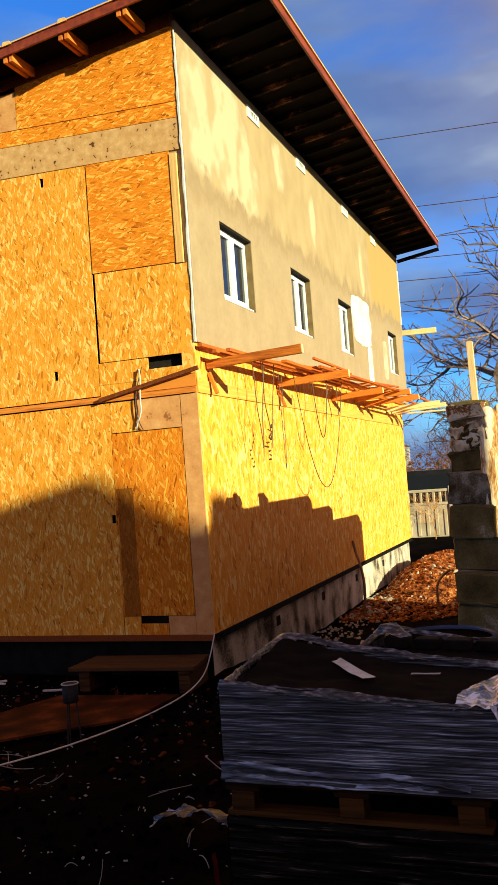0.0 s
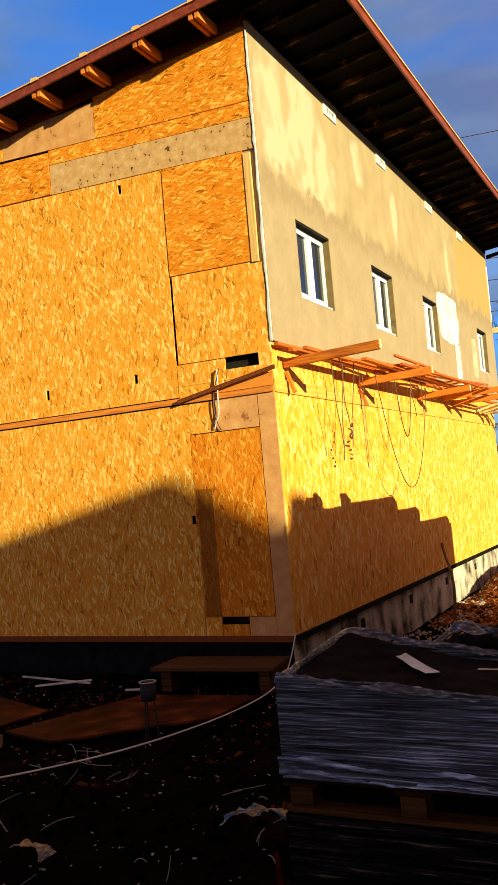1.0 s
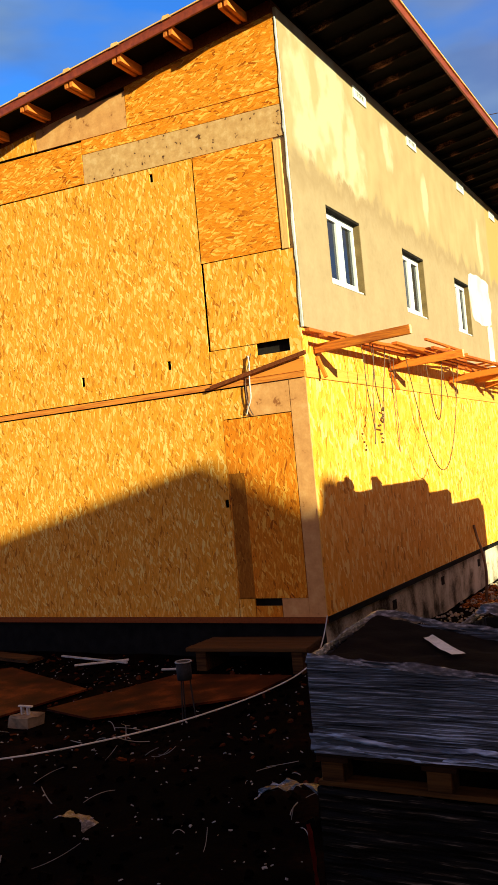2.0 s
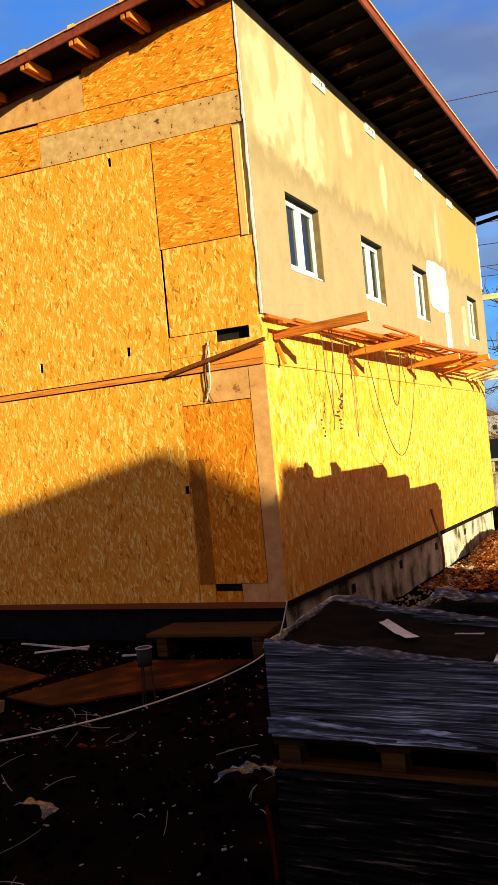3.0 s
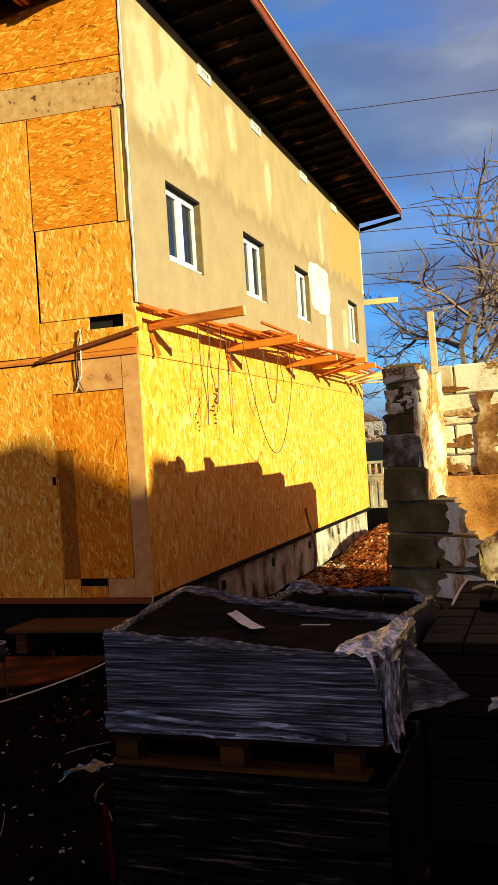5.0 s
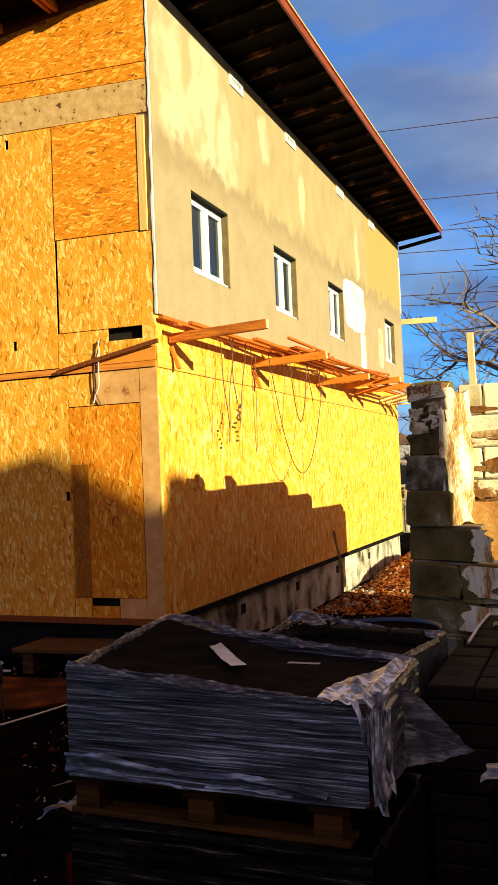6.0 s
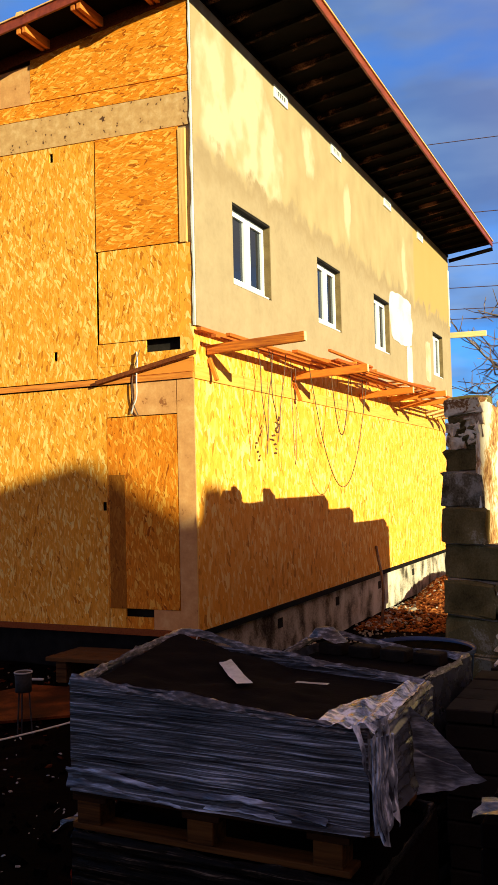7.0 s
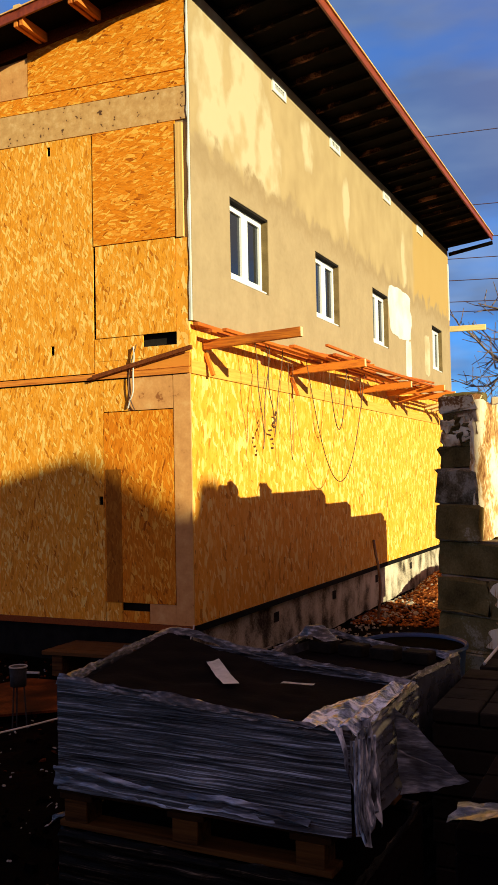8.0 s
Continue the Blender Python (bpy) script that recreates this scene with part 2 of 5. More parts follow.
M_VENT = noisy("vent_plastic", [(0.3, (0.70, 0.69, 0.64)), (0.7, (0.80, 0.79, 0.74))], 5.0, rough=0.4, bump=0.05)
# Shaded and sunlit copies of one stone; the light is in the colour.
M_BLOCK_SHADED = noisy("shaded_limestone_block", [(0.3, (0.05, 0.036, 0.011)), (0.5, (0.12, 0.088, 0.028)), (0.66, (0.18, 0.135, 0.05)), (0.76, (0.34, 0.29, 0.18))], 3.2, rough=0.95, bump=0.8, vary=0.12)
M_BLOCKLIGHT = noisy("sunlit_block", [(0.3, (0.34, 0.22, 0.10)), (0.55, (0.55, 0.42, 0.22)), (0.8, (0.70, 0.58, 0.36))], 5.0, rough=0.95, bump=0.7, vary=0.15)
M_OCHRE = noisy("ochre_plaster", [(0.32, (0.22, 0.075, 0.014)), (0.46, (0.46, 0.19, 0.04)), (0.62, (0.62, 0.33, 0.10)), (0.75, (0.76, 0.56, 0.28))], 4.0, rough=0.92, bump=0.4)
M_OCHREDARK = noisy("brown_plaster", [(0.35, (0.14, 0.05, 0.012)), (0.55, (0.30, 0.13, 0.035)), (0.70, (0.60, 0.42, 0.20))], 5.0, rough=0.95, bump=0.9, fine=30)
M_TIMBER_PALE = wood("pale_post", (0.50, 0.34, 0.15), (0.70, 0.52, 0.27), "z")
M_RENDERED = noisy("old_plaster", [(0.40, (0.14, 0.055, 0.016)), (0.485, (0.30, 0.15, 0.05)), (0.505, (0.66, 0.52, 0.30)), (0.62, (0.80, 0.70, 0.47))], 2.4, (1, 1, 1.4), rough=0.92, bump=0.9, detail=6.0, fine=38)
M_STREAKED = noisy("streaked_plaster", [(0.36, (0.22, 0.09, 0.03)), (0.46, (0.52, 0.30, 0.11)), (0.52, (0.78, 0.66, 0.42)), (0.66, (0.84, 0.76, 0.56))], 2.6, (3.2, 3.2, 0.7), 0.92, 0.8, detail=7.0, fine=30)
M_LIMERUBBLE = noisy("lime_rubble", [(0.36, (0.20, 0.11, 0.05)), (0.46, (0.58, 0.44, 0.25)), (0.62, (0.80, 0.69, 0.46))], 5.0, rough=0.95, bump=1.0, fine=26)
M_MORTAR = noisy("mortar", [(0.3, (0.14, 0.10, 0.06)), (0.7, (0.28, 0.21, 0.13))], 9.0, rough=0.95, bump=0.7)
# Albedo far below real soil: the yard's deep shade is in the colour.
M_SOIL_SHADED = noisy("soil", [(0.30, (0.0005, 0.0003, 0.0002)), (0.55, (0.0015, 0.0008, 0.0005)), (0.78, (0.012, 0.0040, 0.0016))], 1.6, rough=0.95, bump=0.9, fine=30)
M_SOIL_SHADED.node_tree.nodes["Principled BSDF"].inputs["Specular IOR Level"].default_value = 0.012
M_CLAY = noisy("clay_heap", [(0.34, (0.05, 0.014, 0.005)), (0.50, (0.22, 0.065, 0.015)), (0.62, (0.42, 0.15, 0.035)), (0.74, (0.66, 0.38, 0.14))], 9.0, rough=0.95, bump=1.0, fine=25)
M_RUBBLE = noisy("pale_rubble", [(0.3, (0.10, 0.08, 0.06)), (0.7, (0.42, 0.37, 0.29))], 4.0, rough=0.9, vary=0.3)
# Paver colours sunk near black to carry the shade on the stacks.
M_PAVER_SHADED = noisy("shaded_paver", [(0.3, (0.005, 0.004, 0.003)), (0.7, (0.020, 0.016, 0.012))], 7.0, rough=0.9, bump=0.5, vary=0.25)
M_PAVER_RED_SHADED = noisy("shaded_brown_paver", [(0.3, (0.0010, 0.0005, 0.0004)), (0.7, (0.0035, 0.0014, 0.0009))], 7.0, rough=0.9, bump=0.4, vary=0.25)
# Deck wood nearly black for the shadow under the load; blocks lighter.
M_PALLET_SHADED = wood("shaded_pallet_wood", (0.004, 0.0018, 0.0008), (0.030, 0.013, 0.004), "x")
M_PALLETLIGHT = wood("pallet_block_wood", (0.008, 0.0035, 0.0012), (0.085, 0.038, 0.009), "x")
M_TWIG = noisy("dry_twig", [(0.3, (0.06, 0.05, 0.04)), (0.7, (0.24, 0.22, 0.19))], 9.0, rough=0.8, vary=0.35)
M_WETPLANK = wood("weathered_plank", (0.010, 0.004, 0.0016), (0.085, 0.040, 0.013), "x")
M_SHEET = noisy("rusty_sheet", [(0.3, (0.010, 0.0022, 0.0005)), (0.55, (0.046, 0.0095, 0.0014)), (0.75, (0.14, 0.034, 0.006))], 3.5, rough=0.7, bump=0.3)
M_BLUE = noisy("blue_plastic", [(0.3, (0.003, 0.016, 0.06)), (0.7, (0.008, 0.04, 0.14))], 4.0, rough=0.45, bump=0.1)
M_REDTARP = noisy("red_tarp", [(0.3, (0.16, 0.006, 0.004)), (0.7, (0.34, 0.014, 0.008))], 5.0, rough=0.55, bump=0.4)
M_CABLE = noisy("white_cable", [(0.3, (0.45, 0.43, 0.38)), (0.7, (0.62, 0.60, 0.55))], 10.0, rough=0.5, bump=0.05)
M_WIRE = noisy("brown_wire", [(0.3, (0.05, 0.02, 0.008)), (0.7, (0.14, 0.06, 0.02))], 10.0, rough=0.5, bump=0.05)
M_BARK = noisy("bare_bark", [(0.3, (0.12, 0.078, 0.055)), (0.7, (0.30, 0.21, 0.15))], 6.0, rough=0.95)
M_TIN = noisy("tin", [(0.3, (0.012, 0.012, 0.012)), (0.7, (0.04, 0.04, 0.04))], 9.0, rough=0.85, metal=0.0, bump=0.1)
M_LITTER = noisy("pale_litter", [(0.3, (0.22, 0.21, 0.19)), (0.7, (0.55, 0.54, 0.50))], 6.0, rough=0.6, vary=0.2)
M_CHIP = noisy("trodden_chip", [(0.3, (0.07, 0.065, 0.06)), (0.7, (0.30, 0.29, 0.27))], 6.0, rough=0.7, vary=0.3)
M_PALEBLOCK = noisy("lime_washed_block", [(0.36, (0.05, 0.036, 0.014)), (0.50, (0.14, 0.11, 0.06)), (0.62, (0.30, 0.26, 0.18))], 5.5, rough=0.95, bump=0.8)
M_JAMB = noisy("olive_jamb", [(0.3, (0.13, 0.088, 0.036)), (0.7, (0.22, 0.155, 0.066))], 6.0, rough=0.95)
M_SMEAR = noisy("thin_filler", [(0.35, (0.42, 0.33, 0.20)), (0.6, (0.52, 0.45, 0.32))], 3.0, rough=0.9, bump=0.1)
M_FENCE = noisy("concrete_fence", [(0.3, (0.40, 0.32, 0.20)), (0.7, (0.62, 0.52, 0.36))], 3.0, rough=0.9)
M_CAR = noisy("dark_paint", [(0.3, (0.012, 0.012, 0.013)), (0.7, (0.02, 0.02, 0.022))], 3.0, rough=0.25, bump=0.02)
M_FARWALL = noisy("far_wall", [(0.3, (0.30, 0.27, 0.25)), (0.7, (0.48, 0.44, 0.42))], 0.5, rough=0.9)
M_FARROOF = noisy("far_roof", [(0.3, (0.12, 0.06, 0.045)), (0.7, (0.20, 0.11, 0.08))], 0.8, rough=0.9)
M_THICKET = noisy("thicket", [(0.3, (0.10, 0.045, 0.025)), (0.7, (0.24, 0.12, 0.07))], 0.5, rough=0.95)
M_NEIGHBOUR = noisy("neighbour_plaster", [(0.3, (0.30, 0.26, 0.20)), (0.7, (0.42, 0.37, 0.30))], 0.8, rough=0.9)


def make_plaster():
    """Base coat on the insulation: sandy, greyer below a ragged line, with pale dried patches above it."""
    m, n, l, b = material("facade_plaster", 0.9)

    def math_node(op, a, c=None, d=None):
        k = n.new("ShaderNodeMath")
        k.operation = op
        for i, v in enumerate((a, c, d)):
            if v is None:
                continue
            if isinstance(v, (int, float)):
                k.inputs[i].default_value = v
            else:
                l.new(v, k.inputs[i])
        return k.outputs[0]

    co = n.new("ShaderNodeTexCoord")
    sep = n.new("ShaderNodeSeparateXYZ")
    l.new(co.outputs["Object"], sep.inputs[0])
    mp = n.new("ShaderNodeMapping")
    mp.inputs["Scale"].default_value = (1, 1.35, 0.95)
    l.new(co.outputs["Object"], mp.inputs["Vector"])
    rag = n.new("ShaderNodeTexNoise")
    rag.inputs["Scale"].default_value, rag.inputs["Detail"].default_value = 2.1, 8
    l.new(mp.outputs[0], rag.inputs["Vector"])
    grain = n.new("ShaderNodeTexNoise")
    grain.inputs["Scale"].default_value, grain.inputs["Detail"].default_value = 16, 6
    l.new(co.outputs["Object"], grain.inputs["Vector"])
    wobble = math_node("MULTIPLY_ADD", rag.outputs["Fac"], 6.0, -3.0)
    best = None
    # middle along the wall, height, half width, half height of the dried patches
    for y, z, ry, rz in ((0.55, 5.8, 0.42, 0.85), (1.35, 5.75, 0.52, 1.0), (1.95, 5.35, 0.42, 0.70), (3.35, 6.05, 0.20, 0.30), (4.95, 5.65, 0.16, 0.42), (8.3, 5.4, 0.16, 0.9)):
        dy = math_node("MULTIPLY_ADD", sep.outputs["Y"], 1 / ry, -y / ry)
        dz = math_node("MULTIPLY_ADD", sep.outputs["Z"], 1 / rz, -z / rz)
        d = math_node("ADD", math_node("MULTIPLY", dy, dy), math_node("MULTIPLY", dz, dz))
        best = d if best is None else math_node("MINIMUM", best, d)
    pale = n.new("ShaderNodeMapRange")
    pale.inputs["From Min"].default_value, pale.inputs["From Max"].default_value = 1.25, 0.25
    l.new(math_node("ADD", best, wobble), pale.inputs["Value"])
    gate = n.new("ShaderNodeMapRange")
    gate.inputs["From Min"].default_value, gate.inputs["From Max"].default_value = 5.00, 5.08
    level = math_node("MULTIPLY_ADD", wobble, 0.16, sep.outputs["Z"])
    l.new(level, gate.inputs["Value"])
    # the damp edge just under the line
    damp = n.new("ShaderNodeMapRange")
    damp.inputs["From Min"].default_value, damp.inputs["From Max"].default_value = 0.22, 0.0
    l.new(math_node("ABSOLUTE", math_node("ADD", level, -4.92)), damp.inputs["Value"])
    body = ramp(n, [(0.3, (0.300, 0.222, 0.128)), (0.7, (0.385, 0.290, 0.170))])
    over = ramp(n, [(0.3, (0.330, 0.240, 0.124)), (0.7, (0.405, 0.304, 0.160))])
    l.new(math_node("MULTIPLY_ADD", grain.outputs["Fac"], 0.4, math_node("MULTIPLY", rag.outputs["Fac"], 0.6)), body.inputs["Fac"])
    l.new(rag.outputs["Fac"], over.inputs["Fac"])
    top = n.new("ShaderNodeMix")
    top.data_type = "RGBA"
    l.new(gate.outputs[0], top.inputs["Factor"])
    l.new(body.outputs["Color"], top.inputs["A"])
    l.new(over.outputs["Color"], top.inputs["B"])
    mix = n.new("ShaderNodeMix")
    mix.data_type = "RGBA"
    mix.inputs["B"].default_value = (0.500, 0.428, 0.280, 1)
    l.new(math_node("MULTIPLY", math_node("MULTIPLY", pale.outputs[0], gate.outputs[0]), 0.8), mix.inputs["Factor"])
    wet = n.new("ShaderNodeMix")
    wet.data_type = "RGBA"
    wet.inputs["B"].default_value = (0.235, 0.160, 0.080, 1)
    l.new(math_node("MULTIPLY", damp.outputs[0], 0.5), wet.inputs["Factor"])
    l.new(top.outputs["Result"], wet.inputs["A"])
    l.new(wet.outputs["Result"], mix.inputs["A"])
    # a later, more ochre coat towards the far end, above the damp line
    late = n.new("ShaderNodeMapRange")
    late.inputs["From Min"].default_value, late.inputs["From Max"].default_value = 8.95, 9.1
    l.new(math_node("MULTIPLY_ADD", wobble, 0.05, sep.outputs["Y"]), late.inputs["Value"])
    fresh = n.new("ShaderNodeMix")
    fresh.data_type = "RGBA"
    fresh.inputs["B"].default_value = (0.400, 0.262, 0.088, 1)
    l.new(math_node("MULTIPLY", math_node("MULTIPLY", late.outputs[0], gate.outputs[0]), 0.85), fresh.inputs["Factor"])
    l.new(mix.outputs["Result"], fresh.inputs["A"])
    l.new(fresh.outputs["Result"], b.inputs["Base Color"])
    bp = n.new("ShaderNodeBump")
    bp.inputs["Strength"].default_value, bp.inputs["Distance"].default_value = 0.3, 0.006
    l.new(grain.outputs["Fac"], bp.inputs["Height"])
    l.new(bp.outputs["Normal"], b.inputs["Normal"])
    return m


M_PLASTER = make_plaster()
M_WHITEPATCH = noisy("white_filler", [(0.35, (0.50, 0.50, 0.44)), (0.65, (0.68, 0.69, 0.65))], 2.0, rough=0.9, bump=0.15)


def make_glass():
    m, n, l, b = material("window_glass", 0.05)
    b.inputs["Base Color"].default_value = (0.012, 0.016, 0.022, 1)
    b.inputs["IOR"].default_value = 1.5
    return m


M_GLASS = make_glass()


def make_film():
    """Stretch film: thin, milky, drawn into level wrinkles over a dark load; glints and crease shade are in the colour.
    """
    m, n, l, b = material("stretch_film", 0.30)
    co = n.new("ShaderNodeTexCoord")
    mp = n.new("ShaderNodeMapping")
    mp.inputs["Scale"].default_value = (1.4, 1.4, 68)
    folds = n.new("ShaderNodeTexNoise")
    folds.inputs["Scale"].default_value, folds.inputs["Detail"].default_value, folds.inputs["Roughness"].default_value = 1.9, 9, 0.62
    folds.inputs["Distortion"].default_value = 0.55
    # Near-black creases to blue-white ridges: wrinkle shade and sky glints as colour.
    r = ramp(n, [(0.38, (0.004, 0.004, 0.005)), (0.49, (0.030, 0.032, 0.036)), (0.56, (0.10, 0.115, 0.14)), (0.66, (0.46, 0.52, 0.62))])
    bp = n.new("ShaderNodeBump")
    bp.inputs["Strength"].default_value, bp.inputs["Distance"].default_value = 0.8, 0.012
    l.new(co.outputs["Object"], mp.inputs["Vector"])
    l.new(mp.outputs[0], folds.inputs["Vector"])
    wide = n.new("ShaderNodeTexNoise")
    wide.inputs["Scale"].default_value, wide.inputs["Detail"].default_value = 2.6, 3
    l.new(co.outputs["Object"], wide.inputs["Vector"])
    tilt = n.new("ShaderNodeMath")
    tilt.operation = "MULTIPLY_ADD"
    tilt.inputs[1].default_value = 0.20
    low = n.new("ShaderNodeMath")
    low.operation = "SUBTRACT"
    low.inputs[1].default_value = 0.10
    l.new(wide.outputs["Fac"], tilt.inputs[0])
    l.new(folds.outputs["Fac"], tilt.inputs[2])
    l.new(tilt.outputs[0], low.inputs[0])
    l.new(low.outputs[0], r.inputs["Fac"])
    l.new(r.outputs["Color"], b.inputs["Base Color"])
    l.new(folds.outputs["Fac"], bp.inputs["Height"])
    l.new(bp.outputs["Normal"], b.inputs["Normal"])
    return m


M_FILM = make_film()
M_FILMEND = noisy("smooth_film", [(0.35, (0.022, 0.024, 0.029)), (0.58, (0.060, 0.066, 0.078)), (0.74, (0.19, 0.205, 0.24))], 3.0, (1, 1, 1), 0.25, 0.5, fine=18)
M_FLAP = noisy("loose_film", [(0.34, (0.04, 0.045, 0.055)), (0.55, (0.13, 0.145, 0.175)), (0.72, (0.42, 0.46, 0.54))], 5.0, (1, 1, 5), 0.3, 0.6, fine=20)
M_FILMSKIRT = noisy("bunched_film", [(0.38, (0.015, 0.018, 0.024)), (0.52, (0.09, 0.11, 0.145)), (0.66, (0.42, 0.50, 0.62))], 3.0, (1, 1, 14), 0.3, 0.7, fine=22)
# Darker film copy: shade on the lower and rear stacks in its colour.
M_FILM_SHADED = noisy("shaded_film", [(0.44, (0.002, 0.0015, 0.001)), (0.60, (0.010, 0.008, 0.005)), (0.72, (0.13, 0.10, 0.07))], 3.0, (1, 1, 22), 0.35, 0.6, fine=22)
M_FILMBRIGHT = noisy("crinkled_film", [(0.36, (0.03, 0.035, 0.045)), (0.50, (0.26, 0.30, 0.37)), (0.62, (0.80, 0.84, 0.92))], 8.0, (3, 3, 1), 0.25, 0.9, fine=26)
M_FILMEDGE = noisy("film_edge", [(0.38, (0.025, 0.022, 0.021)), (0.54, (0.095, 0.083, 0.078)), (0.70, (0.34, 0.32, 0.32))], 26.0, (1, 1, 3), 0.3, 0.8, fine=30)

M_PAVER_RED_SHADED.node_tree.nodes["Principled BSDF"].inputs["Roughness"].default_value = 1.0

# specular cut so sky reflections do not lift the dark, shaded surfaces
for m in (M_PAVER_SHADED, M_PAVER_RED_SHADED, M_PALLETLIGHT, M_PALLET_SHADED, M_WETPLANK, M_SHEET, M_MEMBRANE, M_ROOFSHADE, M_EAVE_SHADED, M_FILM_SHADED, M_RAFTER, M_DARK, M_BLOCK_SHADED):
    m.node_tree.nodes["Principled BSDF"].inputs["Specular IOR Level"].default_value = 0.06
for m in (M_OSB, M_OSB_DARK, M_OSB_DOOR, M_OSB_PALE, M_OSB_SHADOW, M_CEMENT, M_SPECKLED):
    m.node_tree.nodes["Principled BSDF"].inputs["Specular IOR Level"].default_value = 0.08


# ---- building helpers ----
def mesh_of(name, bm):
    me = bpy.data.meshes.new(name)
    bm.normal_update()
    bm.to_mesh(me)
    bm.free()
    return me


def part(name, bm, mat, parent=None, label="", smooth=False):
    me = mesh_of(name, bm)
    me.materials.append(mat)
    if smooth:
        for p in me.polygons:
            p.use_smooth = True
    ob = new(name, me)
    if parent:
        ob.parent = parent
    if label:
        tagged(ob, label)
    return ob


def empty(name, at=(0, 0, 0), turn=0.0):
    ob = new(name)
    ob.matrix_world = pose(*at, 0, 0, turn)
    return ob


def add_box(bm, lo, hi, bevel=0.0, m=None):
    x0, y0, z0 = lo
    x1, y1, z1 = hi
    r = bmesh.ops.create_cube(bm, size=1.0)
    vs = r["verts"]
    for v in vs:
        v.co = Vector((x0 + (v.co.x + 0.5) * (x1 - x0), y0 + (v.co.y + 0.5) * (y1 - y0), z0 + (v.co.z + 0.5) * (z1 - z0)))
    if bevel:
        es = list({e for v in vs for e in v.link_edges})
        out = bmesh.ops.bevel(bm, geom=es, offset=bevel, segments=1, affect="EDGES")
        vs = list({v for f in out["faces"] for v in f.verts} | {v for v in vs if v.is_valid})
    if m is not None:
        for v in vs:
            v.co = m @ v.co
    return vs


def box(lo, hi, bevel=0.0, m=None):
    bm = bmesh.new()
    add_box(bm, lo, hi, bevel, m)
    return bm


def beam(a, b, w, h, bevel=0.004):
    """A squared timber from a to b, w wide and h high."""
    a, b = Vector(a), Vector(b)
    d = b - a
    bm = box((0, -w / 2, -h / 2), (d.length, w / 2, h / 2), bevel)
    x = d.normalized()
    side = Vector((0, 0, 1)).cross(x)
    side = Vector((1, 0, 0)) if side.length < 1e-4 else side.normalized()
    up = x.cross(side)
    m = Matrix((x, side, up)).transposed().to_4x4()
    bm.transform(Matrix.Translation(a) @ m)
    return bm


def tube(name, points, radius, mat, parent=None, label="", taper=None):
    cu = bpy.data.curves.new(name, "CURVE")
    cu.dimensions, cu.bevel_depth, cu.bevel_resolution, cu.resolution_u = "3D", radius, 2, 4
    sp = cu.splines.new("NURBS")
    sp.points.add(len(points) - 1)
    for i, p in enumerate(points):
        sp.points[i].co = (*p, 1)
        sp.points[i].radius = taper[i] if taper else 1.0
    sp.use_endpoint_u, sp.order_u = True, 3
    cu.use_fill_caps = True
    tmp = bpy.data.objects.new("tmp", cu)
    scene.collection.objects.link(tmp)
    me = bpy.data.meshes.new_from_object(tmp)
    bpy.data.objects.remove(tmp)
    me.materials.append(mat)
    me.name = name
    ob = new(name, me)
    if parent:
        ob.parent = parent
    if label:
        tagged(ob, label)
    return ob


def prism(outline, lo, hi, axis):
    """A flat outline in the wall's plane, thickened from lo to hi along that axis."""
    bm = bmesh.new()
    put = (lambda u, v, d: (d, u, v)) if axis == "x" else (lambda u, v, d: (u, d, v)) if axis == "y" else (lambda u, v, d: (u, v, d))
    a = [bm.verts.new(put(u, v, lo)) for u, v in outline]
    b = [bm.verts.new(put(u, v, hi)) for u, v in outline]
    bm.faces.new(a)
    bm.faces.new(b[::-1])
    for i in range(len(a)):
        j = (i + 1) % len(a)
        bm.faces.new((a[j], a[i], b[i], b[j]))
    bmesh.ops.recalc_face_normals(bm, faces=bm.faces)
    return bm


def holed(u0, u1, v0, v1, holes, lo, hi, axis):
    """A wall slab with rectangular openings right through it."""
    us = sorted({u0, u1, *[h[0] for h in holes], *[h[1] for h in holes]})
    vs = sorted({v0, v1, *[h[2] for h in holes], *[h[3] for h in holes]})
    bm = bmesh.new()
    put = (lambda u, v, d: (d, u, v)) if axis == "x" else (lambda u, v, d: (u, d, v))
    grid = {}

    def vert(u, v, d):
        if (u, v, d) not in grid:
            grid[u, v, d] = bm.verts.new(put(u, v, d))
        return grid[u, v, d]

    def solid(i, j):
        if not (0 <= i < len(us) - 1 and 0 <= j < len(vs) - 1):
            return False
        cu, cv = (us[i] + us[i + 1]) / 2, (vs[j] + vs[j + 1]) / 2
        return not any(h[0] < cu < h[1] and h[2] < cv < h[3] for h in holes)

    for i in range(len(us) - 1):
        for j in range(len(vs) - 1):
            if not solid(i, j):
                continue
            a, b, c, d = us[i], us[i + 1], vs[j], vs[j + 1]
            bm.faces.new([vert(a, c, lo), vert(b, c, lo), vert(b, d, lo), vert(a, d, lo)])
            bm.faces.new([vert(a, d, hi), vert(b, d, hi), vert(b, c, hi), vert(a, c, hi)])
            for ni, nj, p, q in ((i - 1, j, (a, c), (a, d)), (i + 1, j, (b, d), (b, c)), (i, j - 1, (b, c), (a, c)), (i, j + 1, (a, d), (b, d))):
                if not solid(ni, nj):
                    bm.faces.new([vert(*p, lo), vert(*q, lo), vert(*q, hi), vert(*p, hi)])
    bmesh.ops.recalc_face_normals(bm, faces=bm.faces)
    return bm


# ---- the house ----
WEST, NORTH, NORTH_LOW = -10.0, 12.2, 11.5
GROUND = -0.45


def roof_z(x):
    return 6.56 + 0.105 * x


def sag(x, z):
    """The upper boards of the gable lie slightly out of level."""
    return z + max(0.0, (z - 2.6) / 2.7) * 0.05 * -x


